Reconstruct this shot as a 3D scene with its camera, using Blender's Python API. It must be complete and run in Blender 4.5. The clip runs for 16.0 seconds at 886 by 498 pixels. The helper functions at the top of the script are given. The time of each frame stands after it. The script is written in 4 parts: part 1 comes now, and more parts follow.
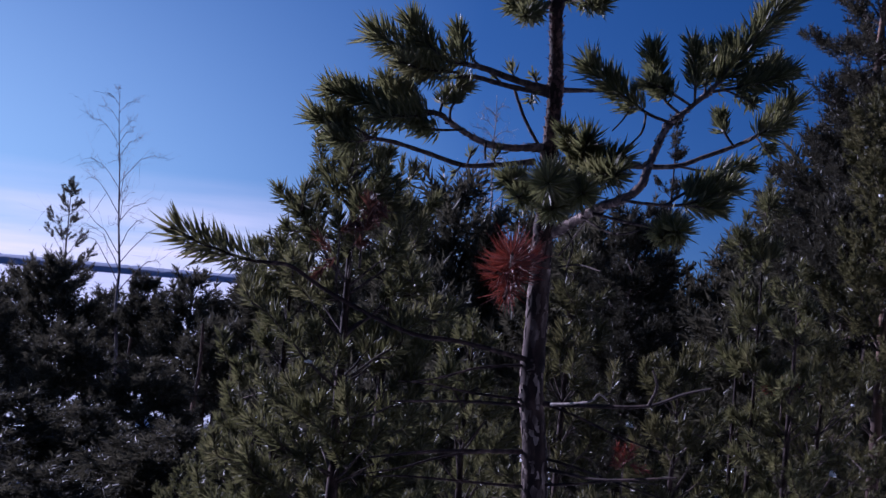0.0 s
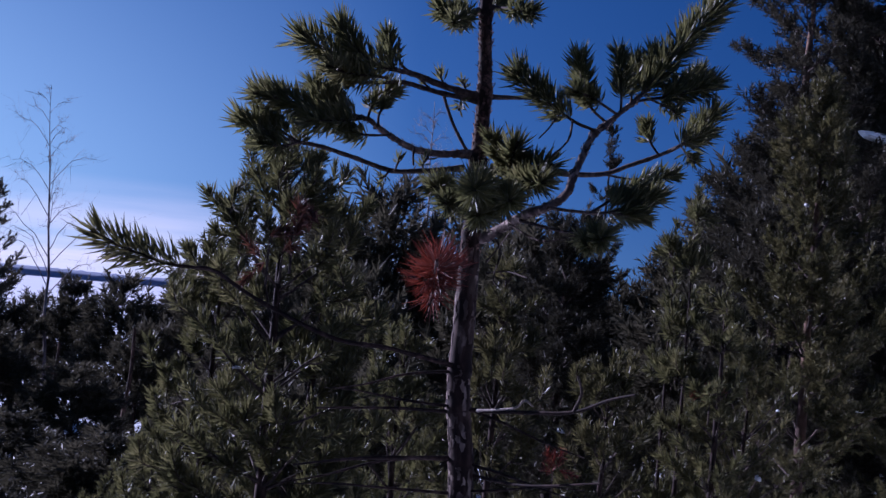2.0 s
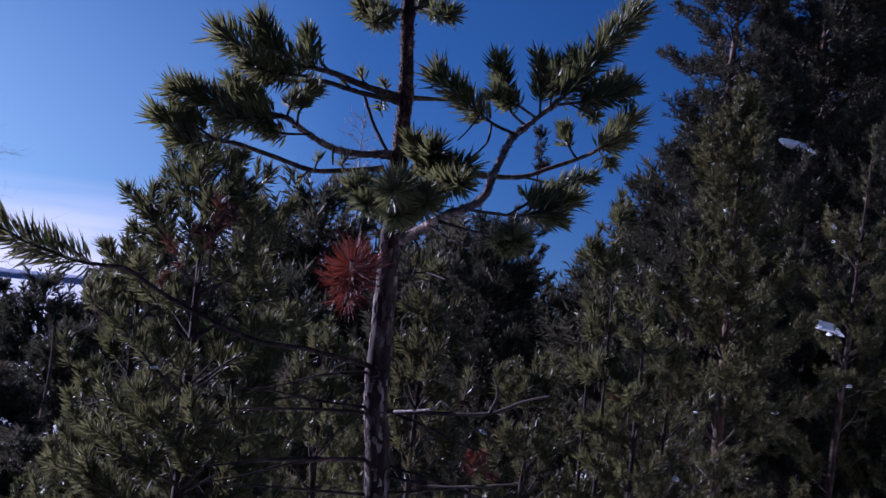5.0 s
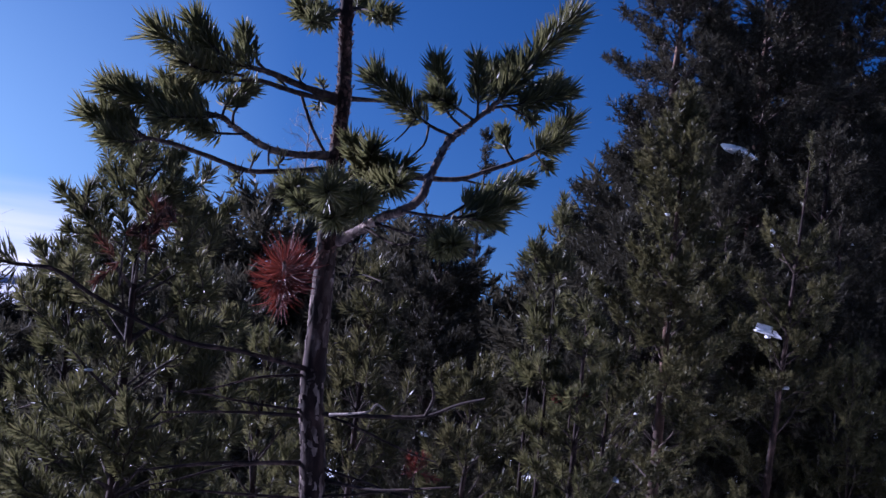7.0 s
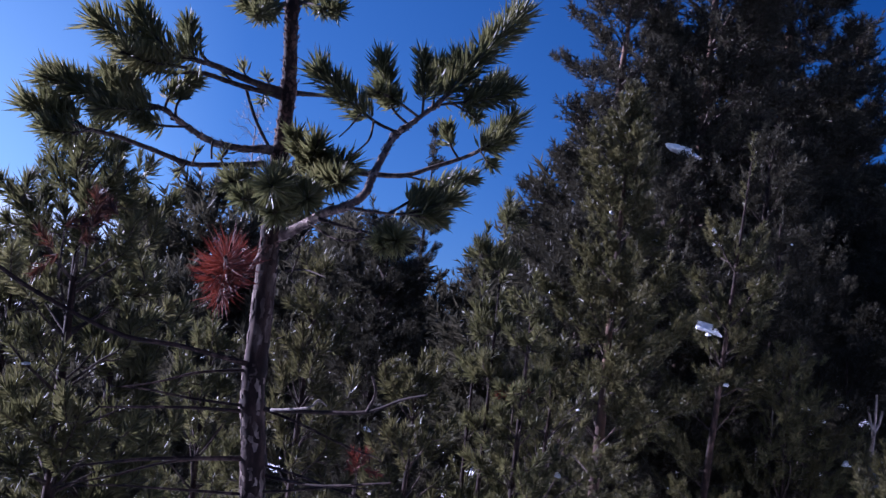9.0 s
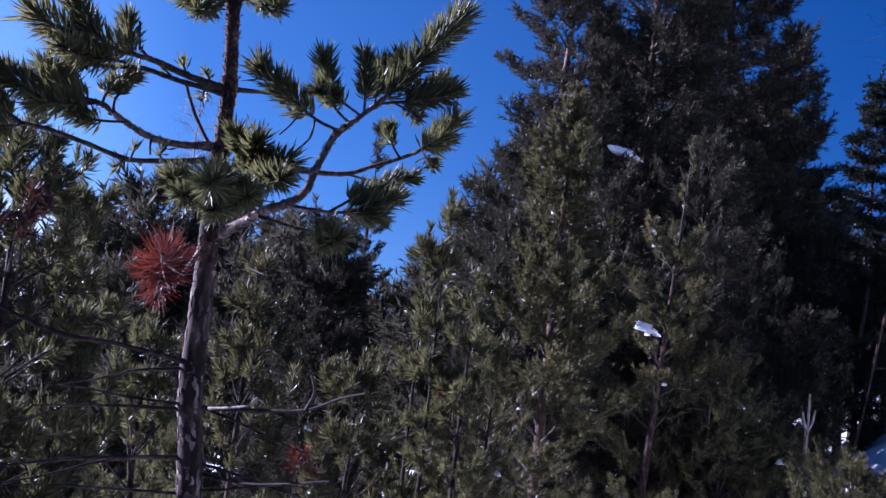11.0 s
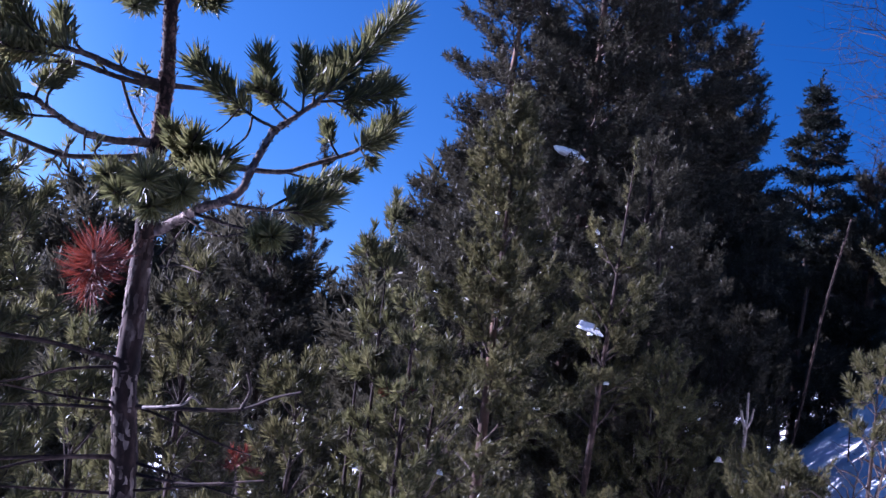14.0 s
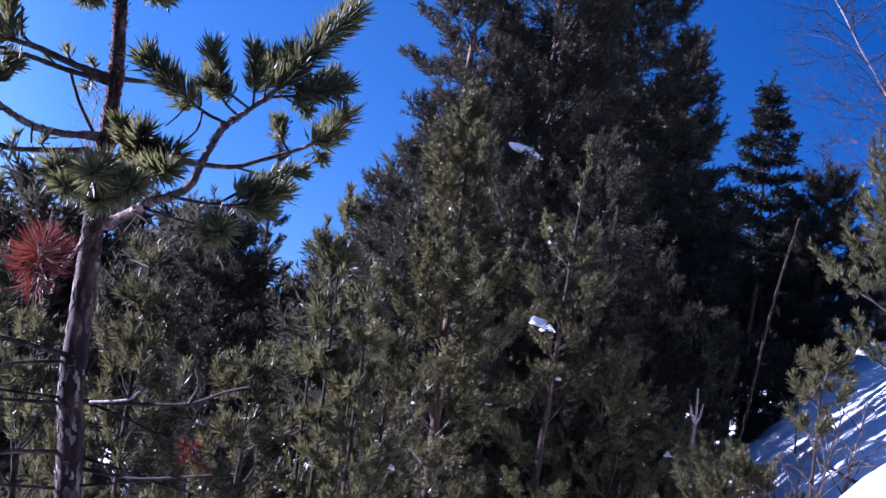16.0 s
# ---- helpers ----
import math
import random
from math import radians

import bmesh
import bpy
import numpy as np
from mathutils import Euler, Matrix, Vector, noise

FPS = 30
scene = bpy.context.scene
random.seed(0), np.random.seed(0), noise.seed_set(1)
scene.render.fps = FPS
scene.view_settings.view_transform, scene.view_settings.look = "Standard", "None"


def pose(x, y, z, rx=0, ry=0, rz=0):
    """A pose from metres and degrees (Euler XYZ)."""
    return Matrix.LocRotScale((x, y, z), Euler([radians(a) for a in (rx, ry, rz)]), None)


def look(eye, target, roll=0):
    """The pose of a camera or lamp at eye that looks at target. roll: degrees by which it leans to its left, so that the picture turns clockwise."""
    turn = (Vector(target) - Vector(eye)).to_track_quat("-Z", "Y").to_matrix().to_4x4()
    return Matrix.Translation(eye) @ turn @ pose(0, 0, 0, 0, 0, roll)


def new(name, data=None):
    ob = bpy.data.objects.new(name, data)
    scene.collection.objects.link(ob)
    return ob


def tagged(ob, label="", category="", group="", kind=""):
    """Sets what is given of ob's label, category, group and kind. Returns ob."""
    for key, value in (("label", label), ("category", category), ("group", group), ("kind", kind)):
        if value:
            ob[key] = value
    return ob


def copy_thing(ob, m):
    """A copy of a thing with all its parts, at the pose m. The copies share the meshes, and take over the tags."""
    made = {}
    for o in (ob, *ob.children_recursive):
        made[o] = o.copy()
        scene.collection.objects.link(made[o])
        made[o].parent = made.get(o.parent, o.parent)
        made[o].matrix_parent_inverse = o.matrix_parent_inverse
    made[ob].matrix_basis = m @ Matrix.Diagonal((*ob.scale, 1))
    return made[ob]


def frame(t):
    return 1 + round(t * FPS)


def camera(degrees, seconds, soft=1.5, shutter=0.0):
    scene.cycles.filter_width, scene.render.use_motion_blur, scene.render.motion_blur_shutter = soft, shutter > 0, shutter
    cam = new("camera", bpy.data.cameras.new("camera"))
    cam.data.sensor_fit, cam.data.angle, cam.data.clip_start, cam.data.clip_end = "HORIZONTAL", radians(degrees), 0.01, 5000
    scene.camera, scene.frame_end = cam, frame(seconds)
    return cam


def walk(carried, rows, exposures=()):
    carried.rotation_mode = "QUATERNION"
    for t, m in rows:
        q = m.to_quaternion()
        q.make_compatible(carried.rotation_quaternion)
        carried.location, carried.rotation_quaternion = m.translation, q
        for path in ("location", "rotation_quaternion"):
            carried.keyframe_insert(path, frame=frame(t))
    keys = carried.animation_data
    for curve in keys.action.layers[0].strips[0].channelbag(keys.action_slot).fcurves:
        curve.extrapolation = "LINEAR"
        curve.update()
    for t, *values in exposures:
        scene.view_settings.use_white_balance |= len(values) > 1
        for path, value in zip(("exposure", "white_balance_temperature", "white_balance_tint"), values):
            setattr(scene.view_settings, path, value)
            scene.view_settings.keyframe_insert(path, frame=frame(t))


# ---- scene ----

# ======== camera and walk ========
cam = camera(45.55, 16.0)
EYE = 1.7
PATH = [
    (0.0, 0.0000, -0.0000, -0.0000, 0.000, 2.055, 4.860),
    (0.5, 0.0037, 0.0005, 0.0010, -0.775, 2.156, 4.932),
    (1.0, 0.0099, 0.0020, 0.0029, -1.646, 2.359, 4.925),
    (1.5, 0.0161, 0.0037, 0.0035, -2.432, 2.578, 5.020),
    (2.0, 0.0189, 0.0044, 0.0024, -3.335, 2.649, 5.132),
    (2.5, 0.0217, 0.0055, 0.0033, -4.013, 2.693, 5.156),
    (3.0, 0.0267, 0.0064, 0.0038, -4.135, 2.807, 5.136),
    (3.5, 0.0319, 0.0043, 0.0049, -4.899, 2.855, 5.263),
    (4.0, 0.0327, 0.0023, 0.0041, -5.768, 2.892, 5.409),
    (6.5, 0.0560, 0.0081, 0.0063, -9.120, 3.356, 5.701),
    (7.0, 0.0589, 0.0085, 0.0072, -9.947, 3.432, 5.745),
    (7.5, 0.0565, 0.0051, 0.0068, -10.557, 3.433, 5.851),
    (8.0, 0.0575, 0.0035, 0.0081, -11.200, 3.426, 6.035),
    (8.5, 0.0633, 0.0036, 0.0099, -12.014, 3.435, 6.174),
    (9.0, 0.0643, 0.0032, 0.0096, -12.824, 3.476, 6.216),
    (11.5, 0.0728, -0.0049, 0.0095, -16.308, 3.829, 6.488),
    (12.0, 0.0777, -0.0004, 0.0089, -16.569, 3.853, 6.436),
    (12.5, 0.0799, -0.0023, 0.0110, -16.927, 3.827, 6.547),
    (13.0, 0.0773, -0.0092, 0.0123, -17.572, 3.881, 6.657),
    (13.5, 0.0766, -0.0139, 0.0111, -17.855, 3.914, 6.690),
    (14.0, 0.0845, -0.0141, 0.0122, -18.676, 4.023, 6.715),
    (14.5, 0.0860, -0.0139, 0.0126, -19.099, 3.975, 6.752),
    (15.0, 0.0828, -0.0213, 0.0130, -19.667, 4.038, 6.816),
    (15.5, 0.0865, -0.0286, 0.0120, -20.412, 4.080, 6.839),
    (16.0, 0.0899, -0.0328, 0.0133, -21.088, 4.071, 6.911),
]
EXPOSURES = [(0.0, 0.59, 4850, 40), (4.0, 0.65, 4850, 40), (6.5, 0.93, 4850, 40), (9.0, 1.36, 4850, 40), (12.0, 1.83, 4850, 40), (16.0, 2.11, 4850, 40)]


def stand(x, y, z, yaw, pitch, roll):
    """A camera pose from its place and its yaw, pitch and roll in degrees."""
    a, p = radians(yaw), radians(pitch)
    ahead = Vector((-math.sin(a) * math.cos(p), math.cos(a) * math.cos(p), math.sin(p)))
    eye = Vector((x, y, z + EYE))
    return look(eye, eye + ahead, roll)


walk(cam, [(t, stand(x, y, z, yaw, pitch, roll)) for t, x, y, z, yaw, pitch, roll in PATH], EXPOSURES)

# ======== world and sun ========
SUN_AZ, SUN_EL = -55.0, 19.5      # degrees from +y towards +x, and up
world = bpy.data.worlds.new("winter_sky")
scene.world = world
world.use_nodes = True
wn, wl = world.node_tree.nodes, world.node_tree.links
wn.clear()
sky = wn.new("ShaderNodeTexSky")
sky.sky_type = "NISHITA"
sky.sun_disc = False
sky.sun_elevation, sky.sun_rotation = radians(SUN_EL), radians(SUN_AZ)
sky.air_density, sky.dust_density, sky.ozone_density, sky.altitude = 1.0, 0.35, 4.0, 300
background = wn.new("ShaderNodeBackground")
background.inputs["Strength"].default_value = 0.05
world_out = wn.new("ShaderNodeOutputWorld")
deep = wn.new("ShaderNodeHueSaturation")
deep.inputs["Hue"].default_value, deep.inputs["Saturation"].default_value, deep.inputs["Value"].default_value = 0.496, 1.13, 0.7
# the clear sky is darkest and deepest well away from the sun
away = wn.new("ShaderNodeMapRange")
away.inputs["From Min"].default_value, away.inputs["From Max"].default_value = -0.1, 0.75
shade = wn.new("ShaderNodeMix")
shade.data_type, shade.blend_type = "RGBA", "MULTIPLY"
shade.inputs["B"].default_value = (0.36, 0.46, 0.64, 1)
wl.new(away.outputs["Result"], shade.inputs["Factor"])
wl.new(sky.outputs["Color"], shade.inputs["A"])
wl.new(shade.outputs["Result"], deep.inputs["Color"])
# clear dry air: the deep blue reaches down to the horizon
way = wn.new("ShaderNodeTexCoord")
lifted = wn.new("ShaderNodeVectorMath")
lifted.inputs[1].default_value = (0.0, 0.0, 0.08)
wl.new(way.outputs["Generated"], lifted.inputs[0])
wl.new(lifted.outputs["Vector"], sky.inputs["Vector"])
# thin cloud low over the lake
stretch = wn.new("ShaderNodeMapping")
stretch.inputs["Scale"].default_value = (2.2, 2.2, 30.0)
veil = wn.new("ShaderNodeTexNoise")
veil.inputs["Scale"].default_value, veil.inputs["Detail"].default_value = 1.6, 5.0
wl.new(way.outputs["Generated"], stretch.inputs["Vector"])
wl.new(stretch.outputs["Vector"], veil.inputs["Vector"])
split_way = wn.new("ShaderNodeSeparateXYZ")
wl.new(way.outputs["Generated"], split_way.inputs["Vector"])
wl.new(split_way.outputs["X"], away.inputs["Value"])
low = wn.new("ShaderNodeMapRange")
low.inputs["From Min"].default_value, low.inputs["From Max"].default_value = 0.085, 0.0
low.inputs["To Min"].default_value, low.inputs["To Max"].default_value = 0.0, 1.0
wl.new(split_way.outputs["Z"], low.inputs["Value"])
streak = wn.new("ShaderNodeMapRange")
streak.inputs["From Min"].default_value, streak.inputs["From Max"].default_value = 0.22, 0.62
wl.new(veil.outputs["Fac"], streak.inputs["Value"])
seaward = wn.new("ShaderNodeMapRange")
seaward.inputs["From Min"].default_value, seaward.inputs["From Max"].default_value = 0.02, -0.46
wl.new(split_way.outputs["X"], seaward.inputs["Value"])
haze = wn.new("ShaderNodeMapRange")
haze.interpolation_type = "SMOOTHSTEP"
haze.inputs["From Min"].default_value, haze.inputs["From Max"].default_value = 0.46, -0.02
haze.inputs["To Min"].default_value, haze.inputs["To Max"].default_value = 0.0, 0.62
wl.new(split_way.outputs["Z"], haze.inputs["Value"])
streaks = wn.new("ShaderNodeMath")
streaks.operation = "MULTIPLY"
wl.new(low.outputs["Result"], streaks.inputs[0])
wl.new(streak.outputs["Result"], streaks.inputs[1])
amount = wn.new("ShaderNodeMath")
amount.operation = "MULTIPLY"
wl.new(haze.outputs["Result"], amount.inputs[0])
wl.new(seaward.outputs["Result"], amount.inputs[1])
lakeside = wn.new("ShaderNodeMapRange")
lakeside.inputs["From Min"].default_value, lakeside.inputs["From Max"].default_value = 0.08, -0.2
wl.new(split_way.outputs["X"], lakeside.inputs["Value"])
wisps = wn.new("ShaderNodeMath")
wisps.operation = "MULTIPLY"
wl.new(streaks.outputs[0], wisps.inputs[0])
wl.new(lakeside.outputs["Result"], wisps.inputs[1])
air = wn.new("ShaderNodeMix")
air.data_type = "RGBA"
air.inputs["B"].default_value = (6.9, 10.0, 9.5, 1)
wl.new(amount.outputs[0], air.inputs["Factor"])
wl.new(deep.outputs["Color"], air.inputs["A"])
cloud = wn.new("ShaderNodeMix")
cloud.data_type = "RGBA"
cloud.inputs["B"].default_value = (12.6, 11.2, 9.6, 1)
wl.new(wisps.outputs[0], cloud.inputs["Factor"])
wl.new(air.outputs["Result"], cloud.inputs["A"])
wl.new(cloud.outputs["Result"], background.inputs["Color"])
wl.new(background.outputs["Background"], world_out.inputs["Surface"])

sun_data = bpy.data.lights.new("sun", "SUN")
sun_data.energy, sun_data.angle, sun_data.color = 5.0, radians(0.53), (1.0, 0.93, 0.82)
sun = new("sun", sun_data)
to_sun = Vector((math.sin(radians(SUN_AZ)) * math.cos(radians(SUN_EL)), math.cos(radians(SUN_AZ)) * math.cos(radians(SUN_EL)), math.sin(radians(SUN_EL))))
sun.matrix_world = look(to_sun * 50, (0, 0, 0))


# ======== materials ========
def material(name, rough=0.7, spec=0.3):
    m = bpy.data.materials.new(name)
    m.use_nodes = True
    nodes = m.node_tree.nodes
    bsdf = nodes["Principled BSDF"]
    bsdf.inputs["Roughness"].default_value = rough
    bsdf.inputs["Specular IOR Level"].default_value = spec
    return m, nodes, m.node_tree.links, bsdf


def ramp_of(nodes, stops):
    r = nodes.new("ShaderNodeValToRGB")
    while len(r.color_ramp.elements) < len(stops):
        r.color_ramp.elements.new(0.5)
    for e, (p, c) in zip(r.color_ramp.elements, stops):
        e.position, e.color = p, (*c, 1)
    return r


def noise_of(nodes, links, scale, detail=4.0, stretch=None):
    n = nodes.new("ShaderNodeTexNoise")
    n.inputs["Scale"].default_value, n.inputs["Detail"].default_value = scale, detail
    co = nodes.new("ShaderNodeTexCoord")
    if stretch:
        mp = nodes.new("ShaderNodeMapping")
        mp.inputs["Scale"].default_value = stretch
        links.new(co.outputs["Object"], mp.inputs["Vector"])
        links.new(mp.outputs["Vector"], n.inputs["Vector"])
    else:
        links.new(co.outputs["Object"], n.inputs["Vector"])
    return n


def bump_of(nodes, links, source, bsdf, strength, distance):
    b = nodes.new("ShaderNodeBump")
    b.inputs["Strength"].default_value, b.inputs["Distance"].default_value = strength, distance
    links.new(source, b.inputs["Height"])
    links.new(b.outputs["Normal"], bsdf.inputs["Normal"])


def needle_material(name, dark, mid, light, patch=6.0, through_light=0.45, gloss=0.45):
    """Conifer needles: every needle its own tone, drifts of tone over the crown, a waxy gloss and some light shining through."""
    m, nodes, links, bsdf = material(name, 0.42, gloss)
    geo = nodes.new("ShaderNodeNewGeometry")
    r = ramp_of(nodes, ((0.0, dark), (0.55, mid), (1.0, light)))
    n = noise_of(nodes, links, patch, 3)
    mix = nodes.new("ShaderNodeMath")
    mix.operation = "MULTIPLY_ADD"
    mix.inputs[1].default_value = 0.5
    links.new(geo.outputs["Random Per Island"], mix.inputs[0])
    sc = nodes.new("ShaderNodeMath")
    sc.operation = "MULTIPLY_ADD"
    sc.inputs[1].default_value, sc.inputs[2].default_value = 1.4, -0.45
    links.new(n.outputs["Fac"], sc.inputs[0])
    links.new(sc.outputs[0], mix.inputs[2])
    links.new(mix.outputs[0], r.inputs["Fac"])
    links.new(r.outputs["Color"], bsdf.inputs["Base Color"])
    tr = nodes.new("ShaderNodeBsdfTranslucent")
    links.new(r.outputs["Color"], tr.inputs["Color"])
    ms = nodes.new("ShaderNodeMixShader")
    ms.inputs["Fac"].default_value = through_light
    links.new(bsdf.outputs["BSDF"], ms.inputs[1])
    links.new(tr.outputs["BSDF"], ms.inputs[2])
    links.new(ms.outputs["Shader"], nodes["Material Output"].inputs["Surface"])
    return m


def bark_material(name, low, mid, high, scale=30.0, depth=0.004, rough=0.85, gloss=0.2):
    m, nodes, links, bsdf = material(name, rough, gloss)
    n = noise_of(nodes, links, scale, 6, (1, 1, 0.35))
    big = noise_of(nodes, links, scale * 0.17, 3)
    r = ramp_of(nodes, ((0.36, low), (0.5, mid), (0.64, high)))
    mx = nodes.new("ShaderNodeMath")
    mx.operation = "MULTIPLY_ADD"
    mx.inputs[1].default_value = 0.55
    links.new(n.outputs["Fac"], mx.inputs[0])
    hf = nodes.new("ShaderNodeMath")
    hf.operation = "MULTIPLY"
    hf.inputs[1].default_value = 0.45
    links.new(big.outputs["Fac"], hf.inputs[0])
    links.new(hf.outputs[0], mx.inputs[2])
    links.new(mx.outputs[0], r.inputs["Fac"])
    links.new(r.outputs["Color"], bsdf.inputs["Base Color"])
    bump_of(nodes, links, n.outputs["Fac"], bsdf, 0.9, depth)
    return m


def snow_material(name, tone, scale=3.0):
    m, nodes, links, bsdf = material(name, 0.6, 0.35)
    n = noise_of(nodes, links, scale, 8)
    r = ramp_of(nodes, ((0.25, tuple(0.86 * c for c in tone)), (0.7, tone)))
    links.new(n.outputs["Fac"], r.inputs["Fac"])
    links.new(r.outputs["Color"], bsdf.inputs["Base Color"])
    bump_of(nodes, links, n.outputs["Fac"], bsdf, 0.5, 0.06)
    return m


NEEDLE = needle_material("pine_needles", (0.045, 0.046, 0.017), (0.095, 0.092, 0.035), (0.17, 0.15, 0.065), 6.0, 0.45, 0.3)
NEEDLE_HERO = needle_material("near_pine_needles", (0.06, 0.065, 0.024), (0.125, 0.122, 0.046), (0.22, 0.20, 0.085), 6.0, 0.48, 0.4)
# browner, duller copy for pines down the slope, with shade in the colour
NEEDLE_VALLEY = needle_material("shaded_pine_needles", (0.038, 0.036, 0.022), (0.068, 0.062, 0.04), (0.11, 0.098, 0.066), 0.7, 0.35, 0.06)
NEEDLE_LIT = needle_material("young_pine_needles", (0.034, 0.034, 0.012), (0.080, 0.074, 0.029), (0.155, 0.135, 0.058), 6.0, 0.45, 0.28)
# darkened copy for the background pines: the wood's shade is in the colour
NEEDLE_DARK = needle_material("shade_dark_pine_needles", (0.022, 0.021, 0.014), (0.046, 0.042, 0.028), (0.082, 0.073, 0.046), 0.7, 0.3, 0.08)
# near black: the shade inside the crown is put into the needle colour
NEEDLE_SPRUCE = needle_material("shade_dark_spruce_needles", (0.006, 0.008, 0.006), (0.012, 0.015, 0.010), (0.022, 0.025, 0.016), 0.7, 0.15, 0.15)
NEEDLE_RED = needle_material("dead_red_needles", (0.06, 0.011, 0.006), (0.12, 0.022, 0.011), (0.25, 0.07, 0.038), 9.0, 0.35, 0.5)
NEEDLE_BROWN = needle_material("faded_brown_needles", (0.04, 0.018, 0.01), (0.085, 0.03, 0.016), (0.14, 0.06, 0.035), 9.0, 0.35, 0.4)
BARK = bark_material("young_pine_bark", (0.010, 0.007, 0.006), (0.026, 0.016, 0.013), (0.085, 0.056, 0.044), 60.0, 0.0012, 0.75, 0.12)
BARK_TWIG = bark_material("pine_twig_bark", (0.02, 0.015, 0.013), (0.05, 0.036, 0.03), (0.13, 0.10, 0.08), 110.0, 0.002)
BARK_BRANCH = bark_material("pale_branch_bark", (0.05, 0.036, 0.031), (0.14, 0.10, 0.085), (0.36, 0.28, 0.235), 80.0, 0.002)
BARK_PALE = bark_material("dead_pale_wood", (0.12, 0.10, 0.085), (0.22, 0.185, 0.16), (0.38, 0.33, 0.29), 90.0, 0.002)
BARK_RED = bark_material("reddish_young_bark", (0.03, 0.018, 0.014), (0.085, 0.047, 0.035), (0.20, 0.12, 0.088), 60.0, 0.0012)
BARK_FLAKE = bark_material("papery_bark_flakes", (0.028, 0.019, 0.015), (0.085, 0.061, 0.049), (0.33, 0.26, 0.21), 70.0, 0.001, 0.8, 0.2)
BARK_OLD = bark_material("old_pine_bark", (0.022, 0.015, 0.012), (0.058, 0.034, 0.024), (0.19, 0.115, 0.075), 14.0, 0.010)
BIRCH_TWIG = bark_material("birch_twig_bark", (0.05, 0.038, 0.036), (0.14, 0.11, 0.105), (0.30, 0.26, 0.25), 12.0, 0.003)
BIRCH = bark_material("birch_bark", (0.06, 0.045, 0.045), (0.30, 0.25, 0.24), (0.55, 0.5, 0.48), 12.0, 0.003)
SNOW = snow_material("snow", (0.86, 0.87, 0.9))
ICE_SNOW = snow_material("snow_on_ice", (0.84, 0.85, 0.88), 0.02)
# dark forest lightened to blue: the haze of distance is in its colour
FAR_WOOD_HAZED = bark_material("hazed_far_forest", (0.14, 0.175, 0.27), (0.18, 0.215, 0.32), (0.22, 0.255, 0.36), 0.05, 0.5)


# ======== mesh helpers ========
def mesh_of(name, verts, faces, mat, smooth=True):
    """A mesh from arrays: verts n x 3, faces m x k."""
    verts, faces = np.asarray(verts, np.float32), np.asarray(faces, np.int32)
    me = bpy.data.meshes.new(name)
    me.vertices.add(len(verts))
    me.vertices.foreach_set("co", verts.ravel())
    me.loops.add(faces.size)
    me.loops.foreach_set("vertex_index", faces.ravel())
    me.polygons.add(len(faces))
    me.polygons.foreach_set("loop_start", np.arange(0, faces.size, faces.shape[1], dtype=np.int32))
    me.polygons.foreach_set("use_smooth", np.full(len(faces), smooth))
    me.update(calc_edges=True)
    me.validate()
    me.materials.append(mat)
    return me


class Tubes:
    """Gathers tapered round limbs into one quad mesh."""
    def __init__(self):
        self.v, self.f, self.n = [], [], 0

    def add(self, pts, radii, sides=6, rough=0.0, rng=None):
        pts = np.asarray(pts, float)
        m = len(pts)
        tang = np.gradient(pts, axis=0)
        tang /= np.linalg.norm(tang, axis=1, keepdims=True) + 1e-9
        ref = np.array([0.31, 0.95, 0.05]) if abs(tang[0] @ np.array([0.31, 0.95, 0.05])) < 0.9 else np.array([0.95, -0.2, 0.2])
        a = np.cross(tang, ref)
        a /= np.linalg.norm(a, axis=1, keepdims=True)
        b = np.cross(tang, a)
        ang = np.arange(sides) * 2 * math.pi / sides
        r = np.asarray(radii, float)[:, None, None] * np.ones((m, sides, 1))
        if rough and rng is not None:
            r = r * (1 + rough * rng.standard_normal((m, sides, 1)))
        ring = pts[:, None] + r * (np.cos(ang)[None, :, None] * a[:, None] + np.sin(ang)[None, :, None] * b[:, None])
        self.v.append(ring.reshape(-1, 3))
        i, j = np.meshgrid(np.arange(m - 1), np.arange(sides), indexing="ij")
        k = (j + 1) % sides
        self.f.append(np.stack([i * sides + j, i * sides + k, (i + 1) * sides + k, (i + 1) * sides + j], -1).reshape(-1, 4) + self.n)
        self.n += m * sides

    def mesh(self, name, mat):
        return mesh_of(name, np.concatenate(self.v), np.concatenate(self.f), mat)


def bend(pts, n):
    """A smooth line of n points through a few given ones (Catmull-Rom)."""
    p = np.asarray(pts, float)
    q = np.vstack([2 * p[0] - p[1], p, 2 * p[-1] - p[-2]])
    out = []
    for s in np.linspace(0, len(p) - 1, n):
        i = min(int(s), len(p) - 2)
        t = s - i
        a, b, c, d = q[i:i + 4]
        out.append(0.5 * (2 * b + (c - a) * t + (2 * a - 5 * b + 4 * c - d) * t ** 2 + (3 * b - a - 3 * c + d) * t ** 3))
    return np.array(out)


